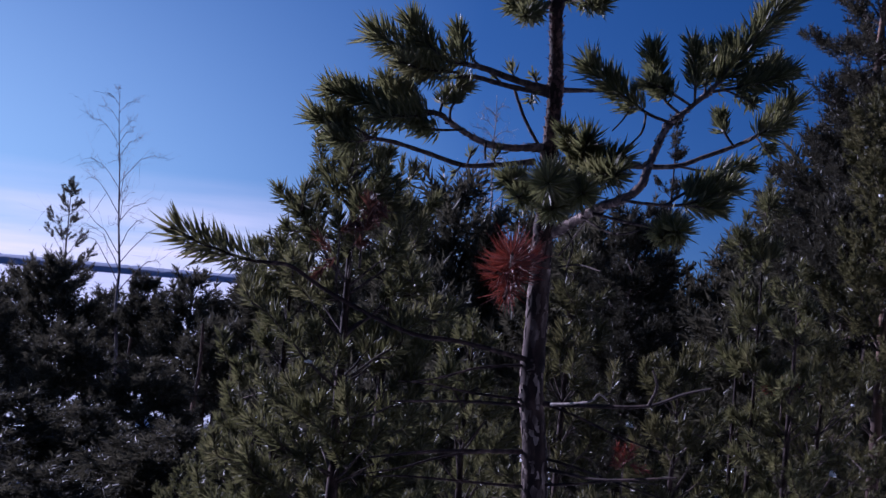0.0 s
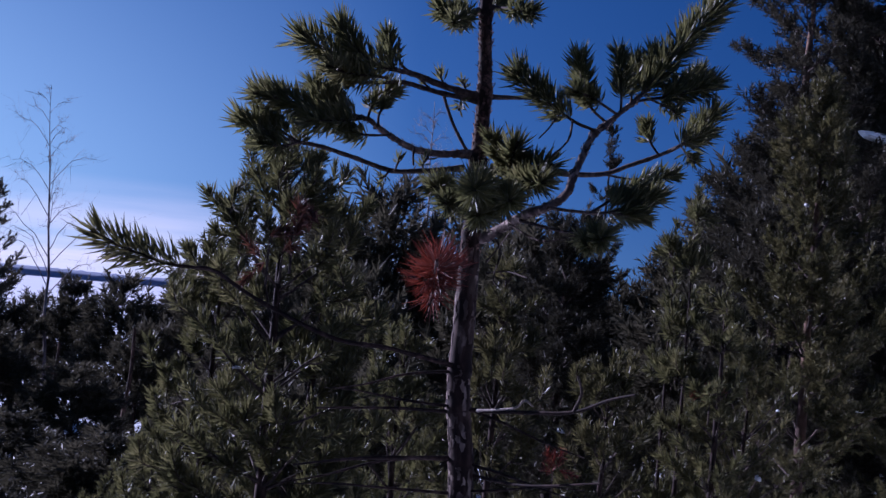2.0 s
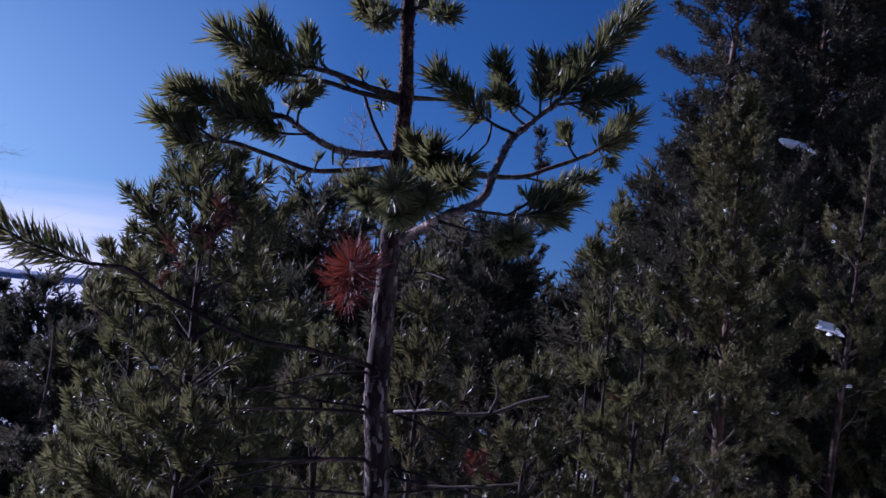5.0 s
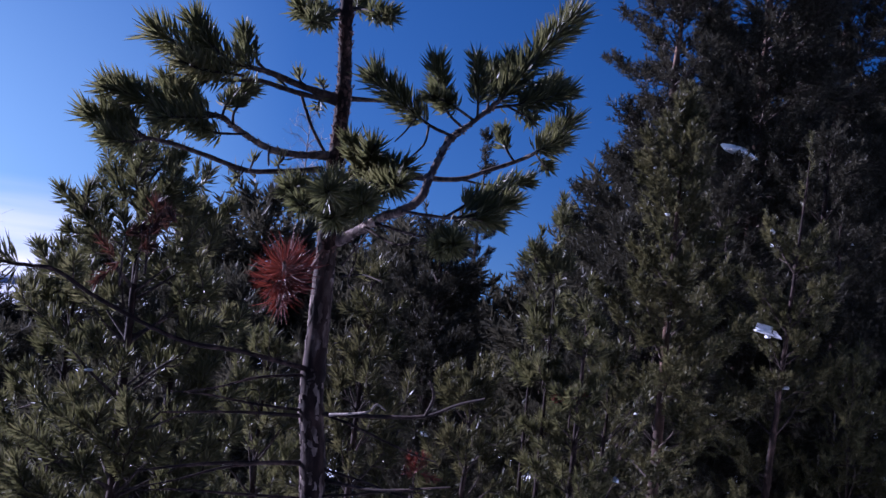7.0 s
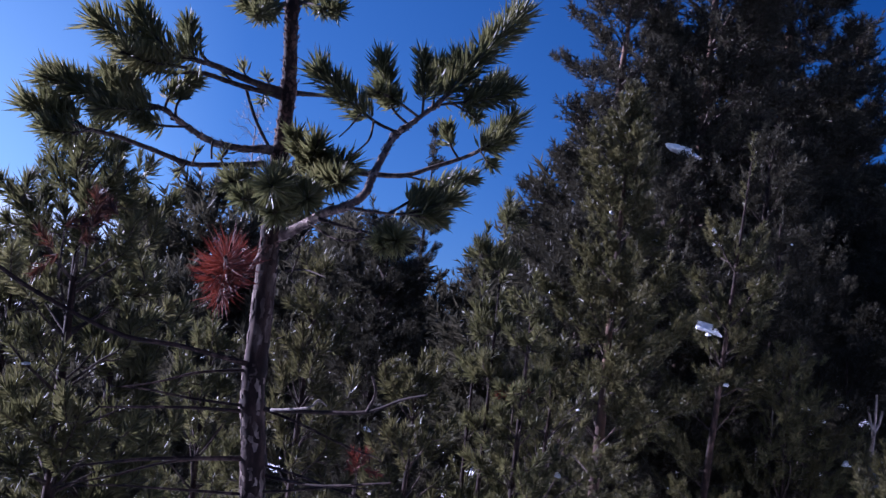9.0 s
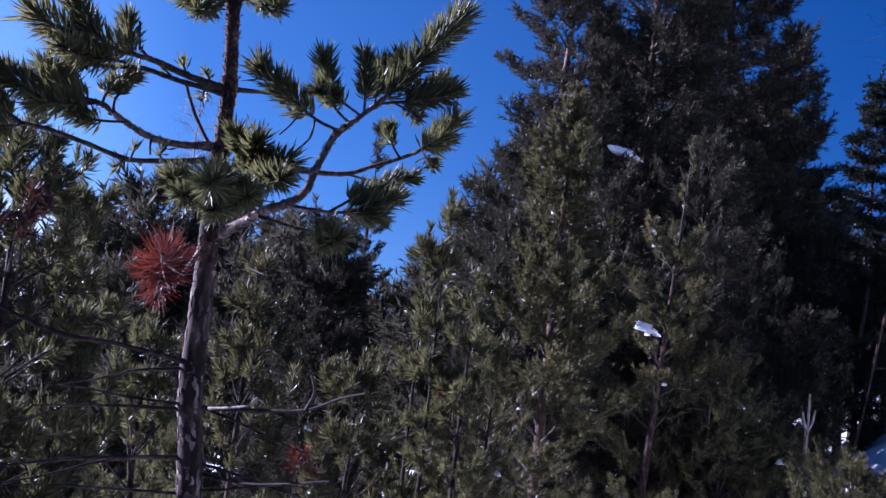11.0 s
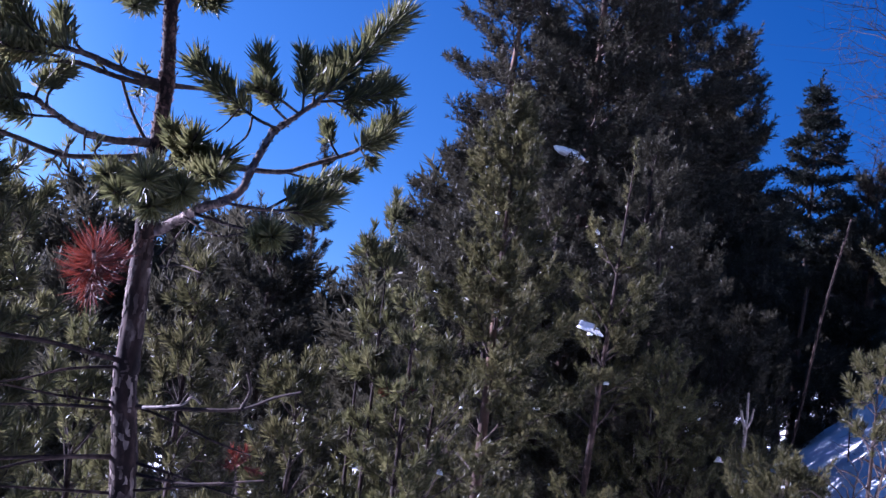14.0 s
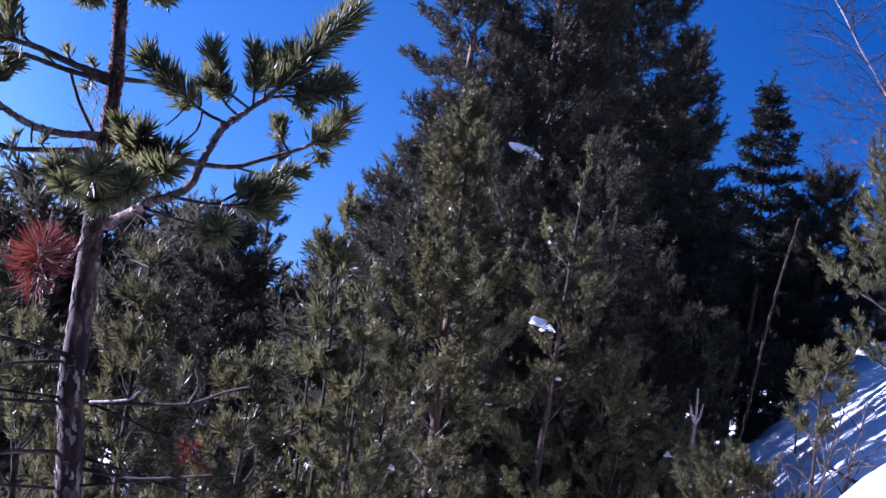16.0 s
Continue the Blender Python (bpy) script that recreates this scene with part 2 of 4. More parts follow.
def tuft(rng, count, length, needle, width, kite=False, open_tip=0.6, bare=0.05, tilt=54):
    """Needles round a shoot that runs along +z: verts and how many a needle has."""
    s = bare + (1 - bare) * rng.random(count) ** 0.8
    ang = rng.random(count) * 2 * math.pi
    lean = np.radians(tilt - 26 * s ** 2 * open_tip + rng.normal(0, 8, count))
    ln = needle * rng.uniform(0.75, 1.1, count) * (1 - 0.18 * s ** 4)
    base = np.stack([0 * s, 0 * s, s * length], -1)
    out = np.stack([np.cos(ang), np.sin(ang), 0 * ang], -1)
    up = np.array([0, 0, 1.0])
    d = out * np.sin(lean)[:, None] + up * np.cos(lean)[:, None]
    side = np.cross(d, rng.standard_normal((count, 3)))
    side /= np.linalg.norm(side, axis=1, keepdims=True)
    tip = base + d * ln[:, None] + up * (ln * 0.10)[:, None]
    w = side * width / 2
    if kite:
        mid = base + d * (ln * 0.72)[:, None]
        v = np.stack([base, mid - w, tip, mid + w], 1)
    else:
        v = np.stack([base - w, base + w, tip], 1)
    return v.reshape(-1, 3), v.shape[1]


def frames_of(ways, rng):
    """Turns that take +z to each way, with a free spin."""
    z = ways / (np.linalg.norm(ways, axis=1, keepdims=True) + 1e-9)
    r = rng.standard_normal(z.shape)
    x = np.cross(r, z)
    x /= np.linalg.norm(x, axis=1, keepdims=True) + 1e-9
    return np.stack([x, np.cross(z, x), z], -1)


def foliage(name, places, ways, sizes, kinds, rng, mat):
    """One mesh of tufts: each at a place, along a way, at a size, of one of the kinds."""
    pick = rng.integers(0, len(kinds), len(places))
    turns = frames_of(np.asarray(ways, float), rng) * np.asarray(sizes, float)[:, None, None]
    places = np.asarray(places, float)
    out, k = [], kinds[0][1]
    for n, (v, _) in enumerate(kinds):
        w = pick == n
        if w.any():
            out.append((np.einsum("mij,vj->mvi", turns[w], v) + places[w][:, None]).reshape(-1, 3))
    v = np.concatenate(out)
    return mesh_of(name, v, np.arange(len(v)).reshape(-1, k), mat, False)


def part(name, mesh, parent, label=""):
    ob = new(name, mesh)
    ob.parent = parent
    return tagged(ob, label) if label else ob


def smooth(x):
    x = np.clip(x, 0, 1)
    return x * x * (3 - 2 * x)


def polar(az, d):
    return d * math.sin(radians(az)), d * math.cos(radians(az))


# ======== ground, lake, far shore ========
BANK = radians(40.0)


def ground_z(x, y):
    """Height of the snow: falling away to the lake ahead, rising to a bank on the right."""
    d = np.hypot(x, y)
    z = -0.075 * np.clip(y, 0, 60) * (1 - smooth((x - 1) / 9)) + 0.035 * np.clip(x, 0, 30)
    z = z - 34 * smooth((y - 40 - 0.3 * np.clip(x, 0, 500)) / 260)
    u = x * math.cos(BANK) - y * math.sin(BANK)
    bank = 0.85 * smooth((u + 1.1) / 1.3) + 0.75 * np.clip(u, 0, 2.5)
    mound = 0.52 * np.exp(-((x - 2.90) ** 2 + (y - 2.75) ** 2) / 0.55)
    return z + mound + bank * smooth((d - 1.2) / 3.5) * (1 - smooth((d - 14) / 20)) * smooth((y - 0.5) / 2.5)


def build_ground():
    rings = np.concatenate([[0.002], np.geomspace(0.5, 40, 90), np.geomspace(44, 4700, 30)])
    spokes = 216
    a = np.arange(spokes) * 2 * math.pi / spokes
    r, t = np.meshgrid(rings, a, indexing="ij")
    x, y = r * np.sin(t), r * np.cos(t)
    z = ground_z(x, y)
    lump = np.array([noise.noise((px * 0.9, py * 0.9, 3.0)) * 0.07 + noise.noise((px * 0.22, py * 0.22, 7.0)) * 0.28 for px, py in zip(x.ravel(), y.ravel())])
    z = z + lump.reshape(z.shape) * smooth((r - 1) / 4)
    v = np.stack([x, y, z], -1).reshape(-1, 3)
    i, j = np.meshgrid(np.arange(len(rings) - 1), np.arange(spokes), indexing="ij")
    k = (j + 1) % spokes
    f = np.stack([i * spokes + j, (i + 1) * spokes + j, (i + 1) * spokes + k, i * spokes + k], -1).reshape(-1, 4)
    ob = new("ground", mesh_of("ground", v, f, SNOW))
    tagged(ob, "snow-covered hillside falling away to a frozen lake", "ground", kind="structure")


def build_lake():
    bm = bmesh.new()
    bmesh.ops.create_grid(bm, x_segments=24, y_segments=24, size=2400)
    me = bpy.data.meshes.new("lake_ice")
    bm.to_mesh(me)
    bm.free()
    me.materials.append(ICE_SNOW)
    ob = new("water", me)
    ob.location = (-600, 2590, -32)
    tagged(ob, "wide frozen lake under even white snow", "lake", kind="structure")


def build_far_shore():
    n = 400
    x = np.linspace(-2900, 1900, n)
    rows = []
    for back, lift in ((0, 0.0), (8, 0.62), (60, 0.8), (220, 1.0)):
        for px in x:
            tree = 3.5 * noise.noise((px * 0.06, back * 0.1, 1)) + 2.0 * noise.noise((px * 0.2, back, 4))
            hill = 22 + 9 * noise.noise((px * 0.0016, 0.3, 2))
            rows.append((px, 2520 + back + 60 * noise.noise((px * 0.001, 5, 5)), -32.5 + lift * hill + (tree if lift else 0)))
    i, j = np.meshgrid(np.arange(3), np.arange(n - 1), indexing="ij")
    f = np.stack([i * n + j, i * n + j + 1, (i + 1) * n + j + 1, (i + 1) * n + j], -1).reshape(-1, 4)
    ob = new("backdrop", mesh_of("far_shore", rows, f, FAR_WOOD_HAZED))
    tagged(ob, "low wooded ridge on the lake's far shore, coloured haze blue", "far shore", kind="structure")


build_ground()
build_lake()
build_far_shore()


def ground_at(x, y):
    return float(ground_z(np.float64(x), np.float64(y)))


# ======== conifers ========
def tufts_for(seed, count, length, needle, width, kite=False, kinds=5, tilt=54):
    r = np.random.default_rng(seed)
    return [tuft(r, count, length * s, needle, width, kite, tilt=tilt) for s in np.linspace(0.8, 1.25, kinds)]


TUFT_MID = tufts_for(2, 46, 0.068, 0.036, 0.0058, tilt=48)
TUFT_FAR = tufts_for(3, 20, 0.10, 0.052, 0.0095, tilt=50)
TUFT_OLD = tufts_for(6, 15, 0.13, 0.07, 0.0125, tilt=52)
TUFT_VALLEY = tufts_for(5, 15, 0.19, 0.095, 0.019, tilt=52)
TUFT_PUFF = tufts_for(10, 60, 0.20, 0.075, 0.016, tilt=50)
TUFT_SPRUCE = tufts_for(4, 22, 0.17, 0.05, 0.017)


def brush_needles(line, start, size, per_metre, more, rng, width, lean, needle=0.049):
    """Needles set all along the outer part of a shoot: one long brush, closed at its tip."""
    seg = np.concatenate([[0], np.cumsum(np.linalg.norm(np.diff(line, axis=0), axis=1))])
    a, b = start * seg[-1], seg[-1] - 0.012 * size
    n = max(8, int(per_metre * (b - a) + more))
    u = a + (b - a) * rng.random(n) ** 0.9
    near = u > b - 0.03
    p = np.stack([np.interp(u, seg, line[:, k]) for k in range(3)], -1)
    q = np.stack([np.interp(np.maximum(u - 0.015, 0), seg, line[:, k]) for k in range(3)], -1)
    t = p - q
    t /= np.linalg.norm(t, axis=1, keepdims=True) + 1e-9
    r = np.cross(t, rng.standard_normal((n, 3)))
    r /= np.linalg.norm(r, axis=1, keepdims=True) + 1e-9
    tilt = np.radians(np.where(near, lean - 30 * rng.random(n), lean) + rng.normal(0, 12, n))
    d = t * np.cos(tilt)[:, None] + r * np.sin(tilt)[:, None] + np.array([0, 0, 0.16])
    d /= np.linalg.norm(d, axis=1, keepdims=True)
    ln = (needle * size * rng.uniform(0.62, 1.08, n))[:, None]
    side = np.cross(d, rng.standard_normal((n, 3)))
    side *= width / 2 / np.linalg.norm(side, axis=1, keepdims=True)
    bow = np.array([0, 0, 1.0]) * 0.05 * ln + t * 0.06 * ln
    v = np.stack([p, p + d * ln * 0.55 - side, p + d * ln + bow, p + d * ln * 0.55 + side], 1)
    return v.reshape(-1, 3)


rests = {}        # for each tree, spots on its boughs where snow may lie


def pine(seed, height, radius, crown_low=0.15, whorl=0.22, arms=5, tufts=TUFT_MID, count=1500, tuft_size=1.0, trunk_r=0.05, mat=NEEDLE, bark=BARK,
         shape=0.75, rise=25.0, sway=0.02, lean=(0.0, 0.0), gaps=0.12, hang=0.0, split=True, wide=0.38, inner=0.25, full=0.55, clump=5, bare=(2.0, 2.0), brushes=0.0):
    """A conifer at the origin: an Empty with trunk, branches and needles. Height and radius in metres, count: how many tufts."""
    r = np.random.default_rng(seed)
    hs = np.linspace(0, 1, 14)
    wob = np.cumsum(r.normal(0, sway, (14, 2)), axis=0) * height * 0.1
    wob -= wob[0]
    line = np.stack([wob[:, 0] + lean[0] * height * hs, wob[:, 1] + lean[1] * height * hs, hs * height], -1)

    def spot(h):
        return np.array([np.interp(h, hs, line[:, n]) for n in range(3)])

    tree = new("pine_tree")
    rests[tree] = []
    trunk = Tubes()
    fine = bend(line, 40)
    trunk.add(np.vstack([[fine[0] - [0, 0, 0.4]], fine]), trunk_r * np.concatenate([[1.15], 0.08 + 0.92 * (1 - np.linspace(0, 1, 40)) ** 0.9]), 9, 0.05, r)
    part("trunk", trunk.mesh("trunk", bark), tree)

    s = np.linspace(0, 1, 6)
    boughs = []
    z = crown_low * height
    while z < height * 0.985:
        h = z / height
        share = (h - crown_low) / (1 - crown_low)
        reach = max(radius * (1 - share) ** shape * (full + (1 - full) * min(1, share * 4)), 0.08 * tuft_size)
        turn = r.random() * 6.28
        for arm in range(arms + r.integers(-1, 2)):
            if r.random() < gaps or bare[0] < h < bare[1]:
                continue
            az = turn + arm * 6.28 / arms + r.normal(0, 0.25)
            ln = reach * r.uniform(0.65, 1.15)
            up = radians(rise + 34 * h ** 2 + r.normal(0, 8))
            out = np.array([math.cos(az), math.sin(az), 0])
            c = spot(h + r.normal(0, 0.006)) + out * ln * s[:, None] * math.cos(up) + np.array([0, 0, 1]) * ln * (s * math.sin(up) + (0.16 - hang) * s ** 2)[:, None]
            boughs.append((c + r.normal(0, 0.02 * ln, (6, 3)) * s[:, None], out, ln))
        z += whorl * r.uniform(0.75, 1.2) * (1 if h < 0.85 else 0.75)
    total = sum(ln ** 1.4 + 0.02 for _, _, ln in boughs)
    joined, all_p, all_w, all_s = Tubes(), [], [], []
    for c, out, ln in boughs:
        t = Tubes() if split else joined
        t.add(c, (0.004 + 0.0075 * ln) * (1.05 - 0.85 * s) * (trunk_r / 0.05) ** 0.4, 5 if split else 3)
        side = np.cross(out, [0, 0, 1])
        soft = []
        p, w, z_ = [c[-1]], [c[-1] - c[-2] + np.array([0, 0, 0.10 * ln * (1 - 2 * hang)])], [tuft_size * r.uniform(0.95, 1.25)]
        for k in range(max(1, int(round(count / clump * (ln ** 1.4 + 0.02) / total)))):
            f = 1 - (1 - inner) * r.random() ** 1.25
            q = np.array([np.interp(f, s, c[:, n]) for n in range(3)])
            way = out * r.uniform(0.3, 1.0) + side * r.normal(0, 0.75) + np.array([0, 0, r.uniform(-0.15, 0.6) - hang])
            way /= np.linalg.norm(way)
            tl = wide * ln * (1.12 - f) * r.uniform(0.1, 1.0)
            e = q + way * tl
            rests[tree].append((q, ln))
            if tl > 0.04 * tuft_size:
                t.add(np.stack([q, (q + e) / 2 + [0, 0, -0.04 * tl], e]), np.array([0.004, 0.003, 0.002]) * (1 + tl * 1.5), 3)
            if brushes:
                tip = q + way * max(tl, 0.05) + (way * 0.4 + np.array([0, 0, 0.7]) + r.normal(0, 0.25, 3)) * brushes * r.uniform(0.5, 1.0)
                shoot = bend(np.stack([q, q + way * max(tl, 0.05), tip]), 7)
                t.add(shoot, np.linspace(0.0035, 0.002, 7), 3)
                soft.append(brush_needles(shoot, 0.25, tuft_size * r.uniform(0.8, 1.05), 1000, 30, r, 0.0052, 56.0))
                continue
            rise_ = 0.75 * way + np.array([0, 0, 0.6 - 1.8 * hang])
            for m in range(clump):
                p.append(e if m == 0 else e - way * 0.10 * r.random() * tuft_size + r.normal(0, 0.018 * tuft_size, 3))
                w.append(rise_ + (0 if m == 0 else r.normal(0, 0.38, 3)))
                z_.append(tuft_size * (r.uniform(0.9, 1.2) if m == 0 else r.uniform(0.6, 1.0)))
        if brushes:
            soft.append(brush_needles(c, 0.55, tuft_size, 1000, 30, r, 0.0052, 56.0))
            b = part("branch", t.mesh("branch", BARK_TWIG), tree)
            v = np.concatenate(soft)
            part("needles", mesh_of("needles", v, np.arange(len(v)).reshape(-1, 4), mat, False), b)
        elif split:
            b = part("branch", t.mesh("branch", BARK_TWIG), tree)
            part("needles", foliage("needles", p, w, z_, tufts, r, mat), b)
        else:
            all_p += p
            all_w += w
            all_s += z_
    tip_p, tip_w, tip_s = [], [], []
    for k in range(8):
        tip_p.append(spot(1 - 0.05 * tuft_size * k / height)); tip_s.append(tuft_size * (1.15 if k == 0 else 0.9))
        tip_w.append(np.array([r.normal(0, 0.08 + 0.09 * k), r.normal(0, 0.08 + 0.09 * k), 1.0]))
    if split:
        part("leader", foliage("leader", tip_p, tip_w, tip_s, tufts, r, mat), tree)
    else:
        tagged(part("branchwork", joined.mesh("branchwork", BARK_TWIG), tree), kind="stuff")
        part("crown", foliage("crown", all_p + tip_p, all_w + tip_w, all_s + tip_s, tufts, r, mat), tree)
    return tree


def plant(tree, az, d, label, category="pine tree", group="", turn=0.0, sink=0.0, name=""):
    x, y = polar(az, d)
    tree.matrix_basis = pose(x, y, ground_at(x, y) - sink, 0, 0, turn)
    if name:
        tree.name = name
    return tagged(tree, label, category, group)


def height_to(az, d, el):
    """How tall a tree must be, for its tip to stand el degrees above eye level."""
    return EYE + d * math.tan(radians(el)) - ground_at(*polar(az, d))


# ---- the young pine close to the camera ----
HERO_AZ, HERO_D = 5.02, 2.0
HERO_X, HERO_Y = polar(HERO_AZ, HERO_D)
HERO_GROUND = ground_at(HERO_X, HERO_Y)
hero = new("pine_tree")
hero.matrix_basis = pose(HERO_X, HERO_Y, HERO_GROUND, 0, 0, -HERO_AZ)
tagged(hero, "young Scots pine with open whorls of long green needles", "pine tree")
hero_rng = np.random.default_rng(11)


def hero_line(*pts):
    """Points given as right, height over the camera's feet, and towards the camera; brought to the tree's own axes."""
    return np.array([(a, -c, b - HERO_GROUND) for a, b, c in pts])


def flakes_on(line, radii, count, wide, tall, lift, rng, name, mat):
    """Loose scales of bark on a stem: thin curled plates, each standing off the wood at one end."""
    seg = np.concatenate([[0], np.cumsum(np.linalg.norm(np.diff(line, axis=0), axis=1))])
    verts, faces = [], []
    for k in range(count):
        u = rng.random() * seg[-1]
        p = np.array([np.interp(u, seg, line[:, n]) for n in range(3)])
        q = np.array([np.interp(min(u + 0.01, seg[-1]), seg, line[:, n]) for n in range(3)])
        r = float(np.interp(u, seg, radii))
        ax = q - p
        ax /= np.linalg.norm(ax) + 1e-9
        e = np.cross(ax, [0.3, 0.9, 0.31])
        e /= np.linalg.norm(e)
        f = np.cross(ax, e)
        th, h, w = rng.random() * 6.283, tall * rng.uniform(0.4, 1.2), wide * rng.uniform(0.5, 1.2)
        curl, base = lift * rng.random() ** 2, r * 1.02 + 0.0004
        for j, (v, n) in enumerate(((0.0, 0.7), (0.55, 1.0), (1.0, 0.55))):
            for side in (-0.5, 0.05, 0.55):
                g = th + side * n * w / r + rng.normal(0, 0.08)
                rr = base + (curl if j == 2 else 0.3 * curl if j == 1 else 0) + 0.0003 * rng.random()
                verts.append(p + ax * (v * h + rng.normal(0, 0.06) * h) + (e * math.cos(g) + f * math.sin(g)) * rr)
        i = 9 * k
        faces += [(i, i + 1, i + 4, i + 3), (i + 1, i + 2, i + 5, i + 4), (i + 3, i + 4, i + 7, i + 6), (i + 4, i + 5, i + 8, i + 7)]
    return mesh_of(name, verts, faces, mat, False)


def hero_trunk():
    t = Tubes()
    line = bend(hero_line((0.03, HERO_GROUND - 0.3, 0), (0.05, 0.7, 0), (0.034, 1.323, 0), (0.013, 1.52, 0), (0.012, 1.66, 0), (0.011, 1.83, 0), (0.011, 1.975, 0), (0.012, 2.10, 0), (0.0, 2.263, 0), (-0.01, 2.5, 0), (-0.01, 2.75, 0)), 330)
    h = line[:, 2] + HERO_GROUND
    rad = np.interp(h, [-0.5, 0.7, 1.35, 1.75, 1.86, 2.1, 2.3, 2.75], [0.036, 0.029, 0.0232, 0.0198, 0.0158, 0.0132, 0.0115, 0.005])
    for w in (1.40, 1.50, 1.57, 1.83, 1.965, 2.10, 2.25):
        rad = rad + 0.003 * np.exp(-((h - w) / 0.012) ** 2)
    t.add(line, rad, 20, 0.014, hero_rng)
    trunk = part("trunk", t.mesh("trunk", BARK), hero, "slender flaky grey-brown trunk")
    old, young = (h > 0.6) & (h < 1.80), h > 1.78
    tagged(part("loose_bark", flakes_on(line[old], rad[old], 620, 0.0075, 0.022, 0.0018, hero_rng, "loose_bark", BARK_FLAKE), trunk, "pale papery bark flakes"), kind="stuff")
    tagged(part("scaly_bark", flakes_on(line[young], rad[young], 1300, 0.005, 0.009, 0.006, hero_rng, "scaly_bark", BARK_RED), trunk, "rough reddish-brown scales"), kind="stuff")


def brush_mesh(line, start, size, dense, rng, mat, width=0.0042, lean=58.0):
    v = brush_needles(line, start, size, 2700 * dense, 70 * dense, rng, width, lean)
    return mesh_of("needles", v, np.arange(len(v)).reshape(-1, 4), mat, False)


def limb(pts, thick, thin=0.0025, brush=None, size=1.0, mat=None, bark=None, dense=1.0, width=0.0042, lean=58.0, label=""):
    """One branch of the young pine, and its needles from the share `brush` of its length outwards."""
    line = bend(hero_line(*pts), 8 * len(pts))
    t = Tubes()
    n = len(line)
    rad = np.interp(np.linspace(0, 1, n), [0, 0.06, 1], [thick * 1.35, thick, thin])
    t.add(line, rad, 8, 0.07, hero_rng)
    b = part("branch", t.mesh("branch", bark or BARK_TWIG), hero, label)
    if bark is BARK_BRANCH and thick > 0.005:
        tagged(part("loose_bark", flakes_on(line, rad, 420, 0.005, 0.010, 0.004, hero_rng, "loose_bark", BARK_FLAKE), b, "pale papery bark flakes"), kind="stuff")
    if brush is not None:
        part("needles", brush_mesh(line, brush, size, dense, hero_rng, mat or NEEDLE_HERO, width=width, lean=lean), b)
    return b


hero_trunk()
# top whorl
limb([(-0.010, 2.260, 0), (-0.046, 2.233, 0.05), (-0.088, 2.223, 0.1)], 0.0029, brush=0.25, size=0.85)
limb([(-0.010, 2.259, 0), (-0.033, 2.216, 0.08), (-0.055, 2.185, 0.16)], 0.0021, brush=0.35, size=0.7)
limb([(0.011, 2.266, 0), (0.046, 2.249, 0.05), (0.090, 2.229, 0.1)], 0.0029, brush=0.45, size=0.75)
limb([(0.0, 2.255, 0), (0.02, 2.29, -0.08), (0.03, 2.36, -0.14)], 0.0029, brush=0.4, size=0.9)
# second whorl
limb([(0.002, 2.090, 0), (-0.061, 2.097, 0.032), (-0.117, 2.108, 0.064), (-0.154, 2.108, 0.096), (-0.243, 2.116, 0.128), (-0.328, 2.141, 0.16)], 0.0072, brush=0.46, size=1.12)
limb([(0.003, 2.081, 0), (-0.081, 2.087, 0.03), (-0.140, 2.093, 0.06), (-0.196, 2.081, 0.09), (-0.235, 2.075, 0.12)], 0.0055, brush=0.93, size=0.6)
limb([(-0.194, 2.109, 0.13), (-0.231, 2.139, 0.135), (-0.261, 2.180, 0.14)], 0.0029, brush=0.2, size=0.95)
limb([(-0.154, 2.107, 0.1), (-0.165, 2.140, 0.09), (-0.175, 2.179, 0.08)], 0.0025, brush=0.2, size=0.75)
limb([(-0.129, 2.109, 0.08), (-0.147, 2.127, 0.08), (-0.153, 2.172, 0.08)], 0.003, thin=0.0022)
limb([(-0.166, 2.091, 0.1), (-0.227, 2.083, 0.15), (-0.262, 2.083, 0.2)], 0.0025, brush=0.1, size=0.95)
limb([(-0.192, 2.006, 0.13), (-0.186, 2.045, 0.09), (-0.148, 2.084, 0.05)], 0.0025, brush=0.25, size=0.7)
limb([(-0.061, 2.097, 0.03), (-0.070, 2.109, 0.04), (-0.076, 2.128, 0.05)], 0.0018, brush=0.2, size=0.53, dense=0.16, lean=48.0)
limb([(-0.022, 2.096, 0), (-0.027, 2.104, 0.025), (-0.033, 2.108, 0.05)], 0.0016, brush=0.2, size=0.47, dense=0.16, lean=48.0)
limb([(-0.030, 2.091, 0), (-0.031, 2.070, 0.03), (-0.032, 2.051, 0.06)], 0.0016, brush=0.2, size=0.53, dense=0.16, lean=48.0)
limb([(-0.087, 2.090, 0.02), (-0.097, 2.096, 0.035), (-0.107, 2.102, 0.05)], 0.0016, brush=0.2, size=0.53, dense=0.16, lean=48.0)
limb([(0.021, 2.091, 0), (0.065, 2.103, -0.05), (0.110, 2.115, -0.1)], 0.0055, thin=0.003)
# third whorl
limb([(-0.004, 1.979, 0), (-0.067, 1.971, 0.026), (-0.112, 1.974, 0.051), (-0.154, 1.990, 0.077), (-0.179, 2.002, 0.103), (-0.197, 2.009, 0.129), (-0.293, 2.015, 0.154), (-0.391, 2.031, 0.18)], 0.0066, brush=0.58, size=1.0, bark=BARK_BRANCH)
limb([(-0.251, 2.010, 0.15), (-0.277, 2.040, 0.125), (-0.302, 2.074, 0.1)], 0.0022, brush=0.15, size=0.85)
limb([(-0.219, 2.008, 0.14), (-0.251, 2.037, 0.11), (-0.266, 2.073, 0.08)], 0.0022, brush=0.2, size=0.8)
limb([(-0.320, 2.018, 0.16), (-0.352, 2.035, 0.15), (-0.378, 2.040, 0.14)], 0.0022, brush=0.2, size=0.8)
